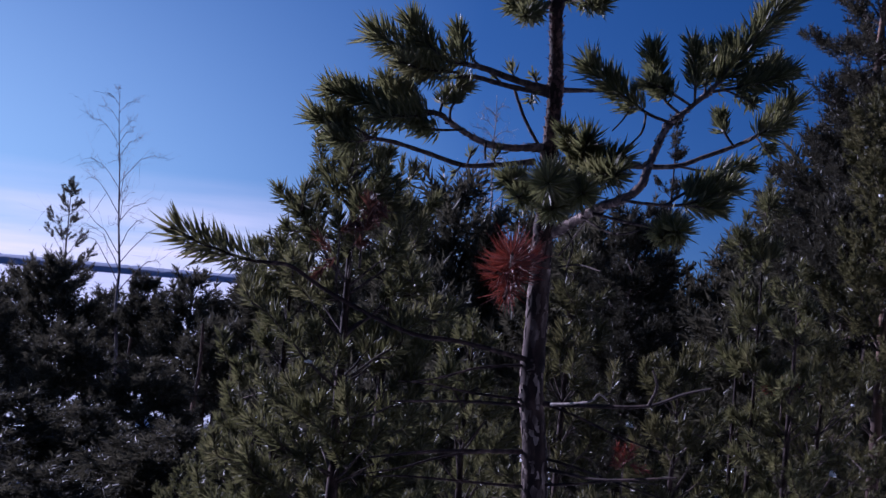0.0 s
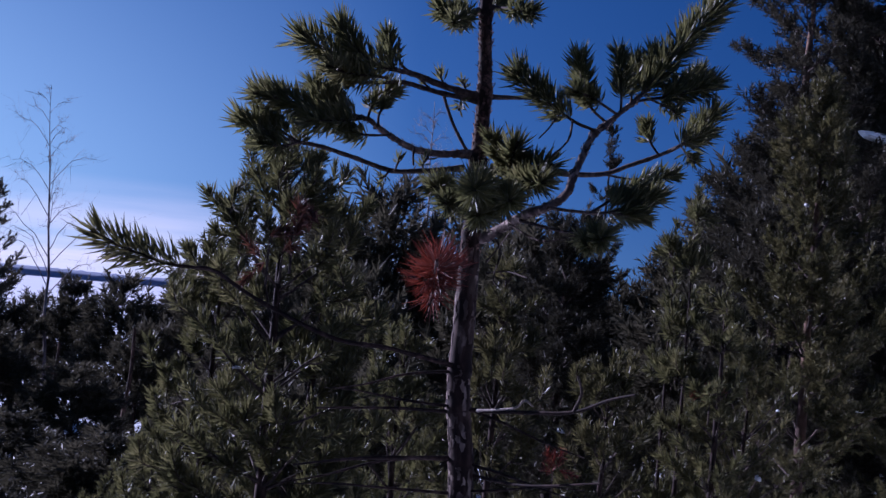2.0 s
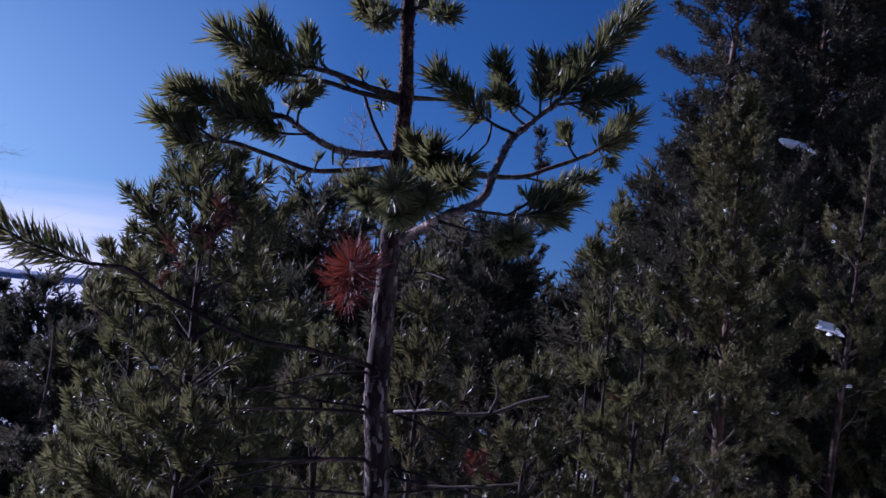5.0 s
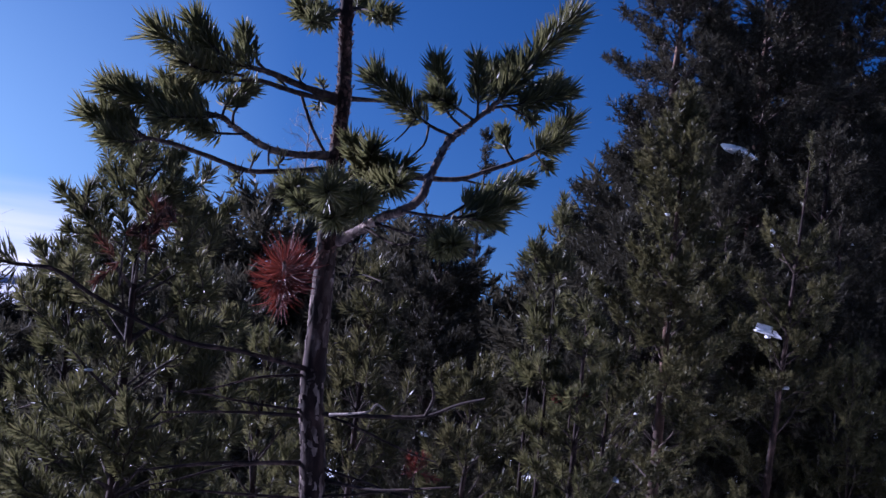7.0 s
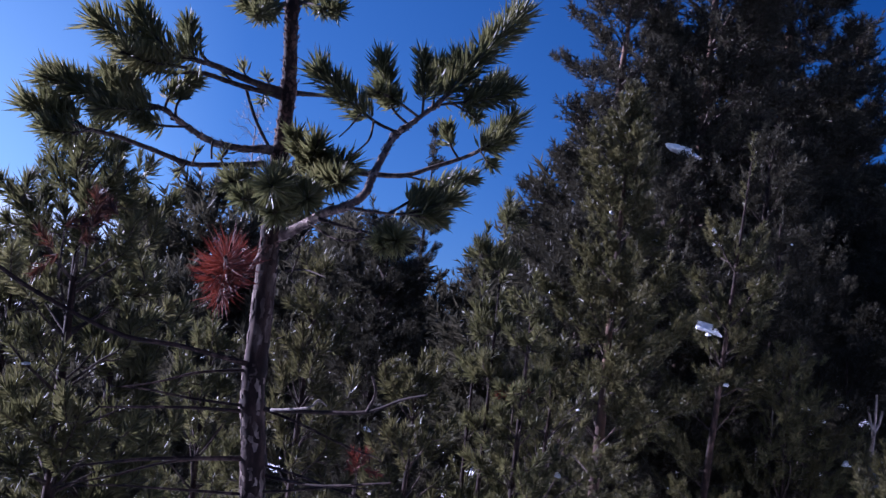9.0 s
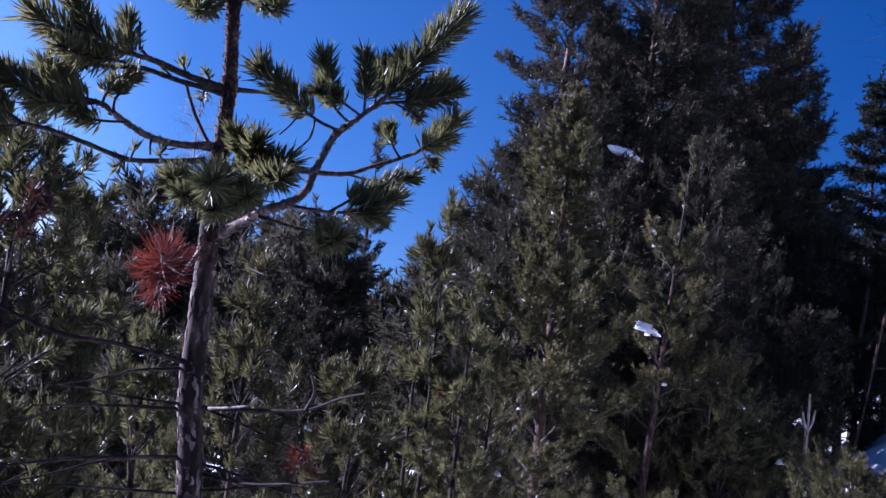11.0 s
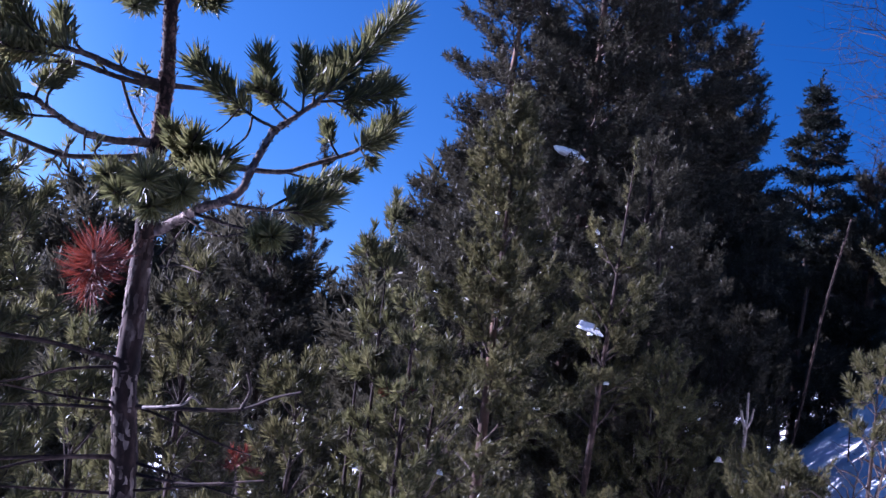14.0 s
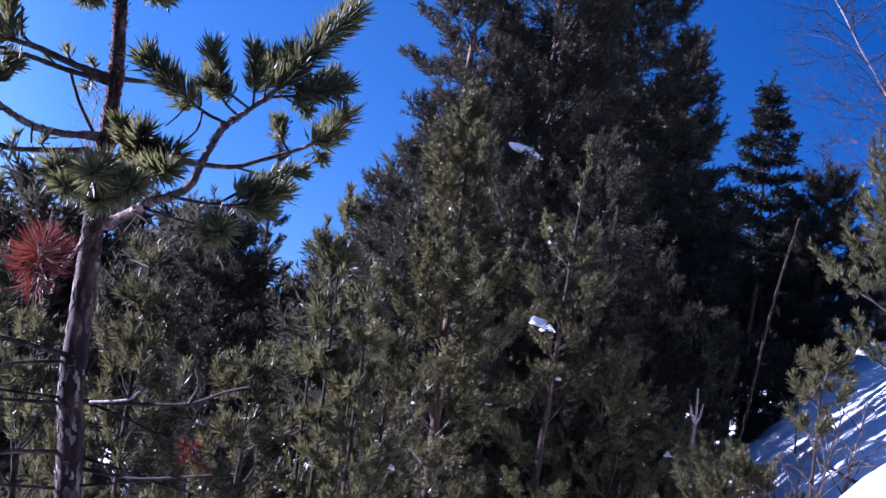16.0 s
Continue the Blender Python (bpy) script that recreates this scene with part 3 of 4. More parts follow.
limb([(-0.195, 2.007, 0.14), (-0.241, 1.993, 0.17), (-0.290, 1.985, 0.2)], 0.0025, brush=0.15, size=0.9)
limb([(-0.173, 2.000, 0.12), (-0.173, 2.023, 0.11), (-0.161, 2.046, 0.1)], 0.0026, brush=0.6, size=0.5)
limb([(-0.149, 1.984, 0.12), (-0.192, 1.978, 0.14), (-0.232, 1.981, 0.16)], 0.0022, brush=0.45, size=0.75)
limb([(-0.016, 1.951, 0), (-0.083, 1.937, 0.029), (-0.146, 1.928, 0.057), (-0.208, 1.941, 0.086), (-0.273, 1.954, 0.114), (-0.325, 1.957, 0.143), (-0.362, 1.967, 0.171), (-0.408, 1.979, 0.2)], 0.0055, brush=0.8, size=1.0)
limb([(-0.296, 1.952, 0.17), (-0.331, 1.938, 0.195), (-0.370, 1.941, 0.22)], 0.0022, brush=0.25, size=0.85)
limb([(-0.310, 1.954, 0.17), (-0.352, 1.978, 0.16), (-0.384, 1.999, 0.15)], 0.0022, brush=0.2, size=0.85)
limb([(-0.305, 1.951, 0.17), (-0.321, 1.940, 0.175), (-0.348, 1.924, 0.18)], 0.002, thin=0.0015)
limb([(-0.138, 1.926, 0.08), (-0.134, 1.937, 0.09), (-0.128, 1.950, 0.1)], 0.0018, brush=0.2, size=0.62, dense=0.16, lean=48.0)
limb([(-0.148, 1.925, 0.08), (-0.154, 1.914, 0.09), (-0.162, 1.907, 0.1)], 0.0018, brush=0.2, size=0.62, dense=0.16, lean=48.0)
limb([(-0.106, 1.968, 0.1), (-0.106, 1.952, 0.1), (-0.104, 1.936, 0.1)], 0.0022, thin=0.002)
limb([(-0.087, 1.935, 0.05), (-0.089, 1.943, 0.075), (-0.079, 1.953, 0.1)], 0.0018, brush=0.2, size=0.62, dense=0.16, lean=48.0)
limb([(-0.009, 1.980, 0), (-0.041, 2.030, 0.01), (-0.067, 2.089, 0.02)], 0.0035, thin=0.003)
limb([(0.036, 1.958, 0), (0.123, 1.954, 0.014), (0.175, 1.953, 0.029), (0.243, 1.957, 0.043), (0.289, 1.975, 0.057), (0.361, 2.008, 0.071), (0.398, 2.036, 0.086), (0.433, 2.083, 0.1)], 0.006, brush=0.8, size=1.0)
limb([(0.357, 2.003, 0.1), (0.373, 2.015, 0.12), (0.414, 2.034, 0.14)], 0.0022, brush=0.25, size=0.85)
limb([(0.334, 1.992, 0.1), (0.317, 2.015, 0.1), (0.305, 2.051, 0.1)], 0.0021, brush=0.35, size=0.6)
limb([(0.372, 2.011, 0.1), (0.383, 1.992, 0.12), (0.391, 1.978, 0.14)], 0.0018, brush=0.25, size=0.6, dense=0.5)
limb([(0.240, 1.952, 0.08), (0.295, 1.945, 0.1), (0.366, 1.958, 0.12)], 0.0022, brush=0.5, size=0.65)
# shoots that stand towards the camera
limb([(0.024, 1.941, 0), (0.048, 1.959, 0.05), (0.033, 2.004, 0.1)], 0.0038, brush=0.4, size=0.8)
limb([(0.027, 1.944, 0), (0.064, 1.951, 0.07), (0.079, 1.988, 0.14)], 0.0038, brush=0.35, size=1.0)
limb([(0.028, 1.941, 0), (0.081, 1.943, 0.08), (0.142, 1.951, 0.16)], 0.0038, brush=0.3, size=1.0)
limb([(0.029, 1.930, 0), (0.082, 1.923, 0.1), (0.131, 1.914, 0.2)], 0.0038, brush=0.3, size=0.95)
limb([(0.031, 1.915, 0), (0.020, 1.899, 0.15), (0.009, 1.880, 0.3)], 0.006, brush=0.4, size=1.15, width=0.0032, dense=1.25)
limb([(0.022, 1.913, 0), (-0.026, 1.904, 0.08), (-0.065, 1.894, 0.16)], 0.0038, brush=0.5, size=0.9, width=0.0032, dense=1.25)
limb([(0.024, 1.898, 0), (-0.007, 1.874, 0.1), (-0.041, 1.864, 0.2)], 0.0038, brush=0.4, size=0.85, width=0.0032, dense=1.25)
limb([(0.030, 1.893, 0), (0.029, 1.867, 0.12), (0.019, 1.843, 0.24)], 0.0038, brush=0.35, size=0.95)
limb([(0.032, 1.899, 0), (0.056, 1.884, 0.13), (0.071, 1.872, 0.26)], 0.0038, brush=0.4, size=1.0)
# the strong rising branch
limb([(0.031, 1.821, 0), (0.076, 1.846, 0.08), (0.109, 1.863, 0.16), (0.135, 1.870, 0.22), (0.162, 1.891, 0.25), (0.173, 1.924, 0.24), (0.199, 1.992, 0.19), (0.213, 2.014, 0.17), (0.250, 2.051, 0.14), (0.302, 2.108, 0.11), (0.364, 2.200, 0.09), (0.434, 2.290, 0.08)], 0.0092, brush=0.7, size=1.1, bark=BARK_BRANCH, label="strong pale-barked branch that rises away from the trunk")
limb([(0.212, 2.012, 0.18), (0.167, 2.025, 0.193), (0.112, 2.058, 0.207), (0.055, 2.100, 0.22)], 0.0028, brush=0.28, size=0.98)
limb([(0.167, 2.024, 0.2), (0.161, 1.988, 0.21), (0.135, 1.956, 0.22)], 0.0022, thin=0.0015)
limb([(0.144, 2.035, 0.2), (0.127, 2.005, 0.22), (0.110, 1.982, 0.24)], 0.0018, thin=0.0012)
limb([(0.230, 2.033, 0.15), (0.195, 2.063, 0.165), (0.167, 2.143, 0.18)], 0.0024, brush=0.3, size=0.82)
limb([(0.250, 2.051, 0.14), (0.201, 2.068, 0.18), (0.160, 2.072, 0.22)], 0.0024, brush=0.35, size=0.7)
limb([(0.255, 2.056, 0.14), (0.252, 2.112, 0.135), (0.244, 2.171, 0.13)], 0.0024, brush=0.2, size=0.72)
limb([(0.272, 2.074, 0.13), (0.279, 2.125, 0.09), (0.285, 2.175, 0.05)], 0.0024, brush=0.2, size=0.72)
limb([(0.302, 2.108, 0.11), (0.312, 2.146, 0.085), (0.314, 2.192, 0.06)], 0.0024, brush=0.3, size=0.85)
limb([(0.278, 2.081, 0.12), (0.360, 2.103, 0.11), (0.431, 2.135, 0.1)], 0.0028, brush=0.25, size=0.85)
limb([(0.330, 2.094, 0.11), (0.373, 2.129, 0.08), (0.414, 2.160, 0.05)], 0.0022, brush=0.2, size=0.75)
limb([(0.309, 2.090, 0.11), (0.339, 2.073, 0.13), (0.358, 2.057, 0.15)], 0.002, brush=0.3, size=0.6, dense=0.5)
limb([(0.134, 1.867, 0.25), (0.180, 1.866, 0.233), (0.239, 1.871, 0.217), (0.327, 1.909, 0.2)], 0.0029, brush=0.5, size=0.95)
limb([(0.210, 1.868, 0.22), (0.258, 1.903, 0.19), (0.320, 1.926, 0.16)], 0.0025, brush=0.3, size=0.8)
limb([(0.239, 1.871, 0.22), (0.268, 1.868, 0.22), (0.302, 1.872, 0.22)], 0.0025, brush=0.3, size=0.8)
limb([(0.095, 1.850, 0.14), (0.158, 1.834, 0.2), (0.207, 1.824, 0.3), (0.216, 1.813, 0.36)], 0.0028, brush=0.72, size=0.9, width=0.0032, dense=1.25)
limb([(0.182, 1.829, 0.26), (0.190, 1.816, 0.3), (0.197, 1.801, 0.34)], 0.0022, brush=0.3, size=0.75, width=0.0032, dense=1.25)
limb([(0.076, 1.845, 0.1), (0.133, 1.817, 0.15), (0.187, 1.828, 0.2)], 0.002, thin=0.0012)
limb([(0.043, 1.841, 0), (0.067, 1.800, 0.033), (0.058, 1.746, 0.067), (0.069, 1.731, 0.1)], 0.002, thin=0.001)
limb([(0.043, 1.777, 0), (0.066, 1.809, 0.05), (0.084, 1.837, 0.1)], 0.0018, thin=0.001)
limb([(0.046, 1.756, 0), (0.081, 1.761, 0.06), (0.117, 1.751, 0.12)], 0.0018, thin=0.001)
# the dead shoot
limb([(-0.003, 1.782, 0), (-0.030, 1.712, 0.25), (-0.034, 1.730, 0.42), (-0.032, 1.754, 0.52)], 0.004, brush=0.74, size=1.08, dense=0.7, mat=NEEDLE_RED, width=0.0020, lean=70.0, bark=BARK_BRANCH, label="dead shoot with rust-red needles")
for end, spread in (((-0.052, 1.728, 0.47), 75.0), ((-0.012, 1.755, 0.46), 75.0), ((-0.030, 1.775, 0.46), 60.0), ((-0.040, 1.690, 0.44), 60.0)):
    limb([(-0.034, 1.722, 0.40), ((end[0] - 0.034) / 2, (end[1] + 1.722) / 2, (end[2] + 0.41) / 2), end], 0.0025, brush=0.1, size=0.95, mat=NEEDLE_RED, width=0.0020, lean=spread, dense=0.55)
# the long low branch with its single brush; darker needles stand for its backlit side
limb([(0.014, 1.575, 0), (-0.117, 1.604, 0.1), (-0.214, 1.616, 0.15), (-0.341, 1.671, 0.2), (-0.405, 1.712, 0.25), (-0.436, 1.716, 0.28), (-0.467, 1.718, 0.3), (-0.520, 1.731, 0.32), (-0.590, 1.758, 0.34)], 0.0042, brush=0.79, size=1.12, dense=0.62, width=0.0044, lean=57.0, mat=NEEDLE, bark=BARK)
# lower, mostly bare whorls
limb([(0.03, 1.497, 0), (0.143, 1.513, 0.1), (0.215, 1.526, 0.15), (0.267, 1.556, 0.2), (0.302, 1.573, 0.25)], 0.0042, thin=0.0015, bark=BARK)
limb([(0.215, 1.526, 0.15), (0.225, 1.56, 0.16), (0.215, 1.59, 0.17)], 0.003, thin=0.002)
limb([(0.05, 1.503, 0.05), (0.112, 1.52, 0.12), (0.13, 1.536, 0.13), (0.146, 1.527, 0.13)], 0.0022, thin=0.0016, bark=BARK_PALE, label="pale broken dead twig")
limb([(0.004, 1.491, 0), (-0.097, 1.499, 0.1), (-0.225, 1.498, 0.2)], 0.0038, thin=0.0015, bark=BARK)
limb([(0.011, 1.405, 0), (-0.136, 1.414, 0.15), (-0.247, 1.408, 0.25)], 0.0045, thin=0.0015, bark=BARK)
limb([(0.051, 1.377, 0), (0.144, 1.384, 0.1), (0.264, 1.416, 0.2)], 0.0034, thin=0.0015, bark=BARK)
for sign, z, reach, up in ((1, 1.50, 0.24, -0.05), (-1, 1.50, 0.22, 0.03), (1, 1.40, 0.26, -0.03), (-1, 1.41, 0.28, -0.05), (1, 1.345, 0.24, 0.05), (-1, 1.34, 0.26, 0.02), (-1, 1.57, 0.2, -0.04)):
    reach = sign * reach
    limb([(0.03, z, 0), (0.4 * reach, z + 0.3 * up, 0.04), (0.75 * reach, z + 0.8 * up, 0.1), (reach, z + up, 0.16)], 0.003, thin=0.001, bark=BARK)

# ---- pines round about ----
def pine_at(seed, az, d, el, label, radius, group="", **more):
    tip = 0.09 if more.get("split", True) else 0.12      # the top tuft stands over the stem
    t = pine(seed, height_to(az, d, el) - tip, radius, **more)
    return plant(t, az, d, label, group=group, turn=seed * 37.0)


YOUNG, OLD, VALLEY = "young pines on the slope", "tall old pines", "pines down the slope"
bushy = dict(crown_low=0.05, whorl=0.17, arms=6, shape=0.6, gaps=0.05)
# background pines take the needles with shade in their colour
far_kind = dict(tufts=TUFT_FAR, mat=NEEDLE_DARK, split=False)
pine_at(21, -4.7, 3.1, 8.4, "dense young pine with dark green needles", 0.40, YOUNG, trunk_r=0.035, count=1500, brushes=0.09, tuft_size=1.05, **{**bushy, "shape": 0.3, "rise": 18, "whorl": 0.13})
pine_at(47, -2.5, 3.4, 6.6, "slim dark young pine among denser ones", 0.30, YOUNG, trunk_r=0.03, count=450, brushes=0.08, **{**bushy, "shape": 0.4})
pine_at(48, -10.5, 6.0, -8.0, "low dense pine on the snowy slope", 0.7, YOUNG, trunk_r=0.03, count=700, **bushy)
pine_at(53, 3.6, 5.4, -7.0, "low dense pine on the snowy slope", 0.6, YOUNG, trunk_r=0.03, count=550, **bushy)
pine_at(22, -8.3, 3.6, 2.5, "small dense pine below the taller ones", 0.46, YOUNG, trunk_r=0.03, count=560, brushes=0.08, **bushy)
pine_at(23, 7.0, 3.7, 2.9, "small yellow-green young pine in the sun", 0.36, YOUNG, trunk_r=0.028, mat=NEEDLE_LIT, count=430, brushes=0.08, **bushy)
pine_at(24, 13.0, 4.0, -2.2, "low young pine with upright shoots", 0.55, YOUNG, trunk_r=0.028, mat=NEEDLE_LIT, count=440, brushes=0.10, **bushy)
pine_at(44, 2.0, 4.2, -1.5, "low dense pine on the snowy slope", 0.6, YOUNG, trunk_r=0.03, count=480, brushes=0.09, **bushy)
pine_at(54, 16.9, 4.4, 7.1, "slim young pine with one tall leader", 0.15, YOUNG, trunk_r=0.016, count=90, brushes=0.05, crown_low=0.25, whorl=0.24, arms=4, shape=1.1, sway=0.003, rise=44, clump=3, tuft_size=1.25)
pine_at(55, 15.95, 4.45, 4.8, "slim young pine with one tall leader", 0.15, YOUNG, trunk_r=0.016, count=90, brushes=0.05, crown_low=0.25, whorl=0.24, arms=4, shape=1.1, sway=0.003, rise=44, clump=3, tuft_size=1.25)
pine_at(25, 18.9, 4.3, 2.9, "slim young pine with long leader shoots", 0.30, YOUNG, trunk_r=0.03, count=480, brushes=0.07, **bushy)
pine_at(26, 22.8, 5.2, 13.6, "bushy young pine with a reddish trunk", 0.56, YOUNG, trunk_r=0.04, bark=BARK_OLD, mat=NEEDLE_LIT, count=2600, crown_low=0.26, sway=0.008, whorl=0.19, arms=6, shape=0.65, gaps=0.05)
slender = pine(27, height_to(28.2, 6.2, 11.2) - 0.09, 0.52, trunk_r=0.030, bark=BARK, mat=NEEDLE_LIT, count=1300, crown_low=0.25, whorl=0.24, shape=0.6, sway=0.0, gaps=0.12, lean=(0.045, -0.0237), bare=(0.80, 0.95))
plant(slender, 27.8, 6.2, "slender young pine with a bare stem below its tip", group=YOUNG)
pine_at(28, 20.0, 4.6, -1.0, "low bushy pine in sunlight", 0.6, YOUNG, trunk_r=0.03, mat=NEEDLE_LIT, count=650, **bushy)
pine_at(35, 46.6, 4.7, 10.5, "young pine at the snow bank with sunlit tips", 0.62, YOUNG, trunk_r=0.025, mat=NEEDLE_LIT, count=560, crown_low=0.3, whorl=0.2, arms=6, shape=0.5)
pine_at(74, 42.5, 4.6, 1.5, "small pine sapling in front of the snow bank", 0.2, YOUNG, trunk_r=0.010, mat=NEEDLE_LIT, count=70, brushes=0.06, crown_low=0.5, whorl=0.12, arms=5, shape=0.4, gaps=0.1)
pine_at(36, 33.5, 6.6, -3.2, "low pine sapling on the snow", 0.7, YOUNG, trunk_r=0.02, mat=NEEDLE_LIT, count=700, **bushy)
pine_at(60, 37.3, 6.2, -3.6, "low pine sapling on the snow bank", 0.42, YOUNG, trunk_r=0.018, mat=NEEDLE_LIT, count=260, **{**bushy, "gaps": 0.2})
pine_at(61, 40.0, 5.6, -5.4, "low pine sapling on the snow bank", 0.36, YOUNG, trunk_r=0.016, mat=NEEDLE_LIT, count=170, **{**bushy, "gaps": 0.25})
pine_at(62, 32.0, 6.5, 0.5, "low bushy pine in half shade", 0.58, YOUNG, trunk_r=0.02, mat=NEEDLE, count=900, **{**bushy, "shape": 0.45})
pine_at(37, 38.6, 5.6, -4.6, "low pine sapling on the snow bank", 0.5, YOUNG, trunk_r=0.02, mat=NEEDLE_LIT, count=350, **bushy)
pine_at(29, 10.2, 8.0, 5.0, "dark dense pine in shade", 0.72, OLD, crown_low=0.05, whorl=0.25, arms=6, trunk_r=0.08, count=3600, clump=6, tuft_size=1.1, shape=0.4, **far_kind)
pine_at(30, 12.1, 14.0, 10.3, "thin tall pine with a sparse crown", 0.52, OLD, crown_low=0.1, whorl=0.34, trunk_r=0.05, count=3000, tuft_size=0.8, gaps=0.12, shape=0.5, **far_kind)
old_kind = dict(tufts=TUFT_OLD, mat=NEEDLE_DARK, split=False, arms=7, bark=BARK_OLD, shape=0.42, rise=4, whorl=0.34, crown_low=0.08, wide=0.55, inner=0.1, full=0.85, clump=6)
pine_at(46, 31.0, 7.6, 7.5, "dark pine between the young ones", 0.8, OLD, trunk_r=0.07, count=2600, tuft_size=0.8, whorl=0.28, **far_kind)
# 45, 49, 50, 57 to 59 and 63: added up-sun to shade the bank
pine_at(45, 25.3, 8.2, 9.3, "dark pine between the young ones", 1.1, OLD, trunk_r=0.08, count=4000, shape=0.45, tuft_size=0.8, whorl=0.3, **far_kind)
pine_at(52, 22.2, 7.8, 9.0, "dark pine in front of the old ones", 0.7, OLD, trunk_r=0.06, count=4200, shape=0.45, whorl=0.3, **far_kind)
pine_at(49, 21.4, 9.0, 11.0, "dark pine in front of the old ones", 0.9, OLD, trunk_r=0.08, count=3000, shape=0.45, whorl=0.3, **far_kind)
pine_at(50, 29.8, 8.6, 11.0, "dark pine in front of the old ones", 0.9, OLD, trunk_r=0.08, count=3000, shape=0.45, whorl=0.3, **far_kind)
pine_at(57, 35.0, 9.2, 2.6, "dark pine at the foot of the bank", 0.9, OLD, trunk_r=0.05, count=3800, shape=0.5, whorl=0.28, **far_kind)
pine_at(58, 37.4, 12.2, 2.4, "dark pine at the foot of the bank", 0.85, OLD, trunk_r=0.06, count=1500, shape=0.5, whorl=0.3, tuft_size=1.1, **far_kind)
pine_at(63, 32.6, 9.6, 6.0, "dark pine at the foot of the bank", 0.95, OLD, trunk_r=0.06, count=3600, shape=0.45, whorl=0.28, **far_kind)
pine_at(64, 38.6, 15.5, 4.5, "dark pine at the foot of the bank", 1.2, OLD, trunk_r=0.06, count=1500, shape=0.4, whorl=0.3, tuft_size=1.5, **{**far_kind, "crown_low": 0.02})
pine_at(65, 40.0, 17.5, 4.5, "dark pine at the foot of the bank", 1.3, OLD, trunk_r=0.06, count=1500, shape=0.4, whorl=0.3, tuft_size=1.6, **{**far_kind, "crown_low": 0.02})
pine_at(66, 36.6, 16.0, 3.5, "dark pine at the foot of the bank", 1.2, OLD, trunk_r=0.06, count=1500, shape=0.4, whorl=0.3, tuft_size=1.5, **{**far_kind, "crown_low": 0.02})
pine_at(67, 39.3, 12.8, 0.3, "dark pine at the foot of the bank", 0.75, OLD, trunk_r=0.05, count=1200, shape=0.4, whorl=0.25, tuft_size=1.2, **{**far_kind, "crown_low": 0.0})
# 69 to 73: dense fill, added to close sun gaps over the bank
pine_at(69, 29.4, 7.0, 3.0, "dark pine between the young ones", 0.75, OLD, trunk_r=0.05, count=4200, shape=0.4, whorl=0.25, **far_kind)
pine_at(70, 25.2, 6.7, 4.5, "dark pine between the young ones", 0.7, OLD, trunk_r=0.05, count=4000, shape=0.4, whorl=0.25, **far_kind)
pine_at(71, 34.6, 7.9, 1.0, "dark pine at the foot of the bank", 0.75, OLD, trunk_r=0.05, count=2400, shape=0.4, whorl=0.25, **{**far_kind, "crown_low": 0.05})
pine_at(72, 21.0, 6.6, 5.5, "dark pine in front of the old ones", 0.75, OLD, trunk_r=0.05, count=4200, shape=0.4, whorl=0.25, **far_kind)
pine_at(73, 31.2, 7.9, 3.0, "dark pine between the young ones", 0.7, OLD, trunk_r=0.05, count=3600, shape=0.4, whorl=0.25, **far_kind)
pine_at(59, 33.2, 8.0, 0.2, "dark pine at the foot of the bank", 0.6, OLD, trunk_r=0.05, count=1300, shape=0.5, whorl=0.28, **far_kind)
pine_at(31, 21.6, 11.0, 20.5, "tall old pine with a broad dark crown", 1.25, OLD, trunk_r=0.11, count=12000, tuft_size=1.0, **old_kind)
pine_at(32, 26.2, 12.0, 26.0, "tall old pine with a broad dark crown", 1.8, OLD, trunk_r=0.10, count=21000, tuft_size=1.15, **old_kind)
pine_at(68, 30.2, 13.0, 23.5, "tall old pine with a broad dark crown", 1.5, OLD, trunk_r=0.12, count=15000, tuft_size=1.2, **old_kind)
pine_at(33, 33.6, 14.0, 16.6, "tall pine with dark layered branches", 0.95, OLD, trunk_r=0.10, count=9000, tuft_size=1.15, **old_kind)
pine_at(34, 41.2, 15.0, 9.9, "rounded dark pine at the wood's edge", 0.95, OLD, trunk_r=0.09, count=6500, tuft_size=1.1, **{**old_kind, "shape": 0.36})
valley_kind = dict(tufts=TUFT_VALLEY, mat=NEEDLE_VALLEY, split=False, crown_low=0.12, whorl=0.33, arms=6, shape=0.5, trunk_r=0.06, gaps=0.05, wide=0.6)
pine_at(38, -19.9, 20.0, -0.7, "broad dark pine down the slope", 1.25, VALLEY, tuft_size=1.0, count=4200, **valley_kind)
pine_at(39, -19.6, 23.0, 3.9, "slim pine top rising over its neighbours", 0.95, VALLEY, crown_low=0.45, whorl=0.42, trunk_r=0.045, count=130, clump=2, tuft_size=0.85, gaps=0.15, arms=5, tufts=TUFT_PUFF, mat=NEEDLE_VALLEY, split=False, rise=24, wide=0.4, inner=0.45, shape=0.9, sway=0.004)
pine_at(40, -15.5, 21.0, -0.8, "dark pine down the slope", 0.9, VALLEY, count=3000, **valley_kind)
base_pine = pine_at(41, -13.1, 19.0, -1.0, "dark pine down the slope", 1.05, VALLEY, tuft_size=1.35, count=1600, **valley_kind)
BASE_TALL = height_to(-13.1, 19.0, -1.0)


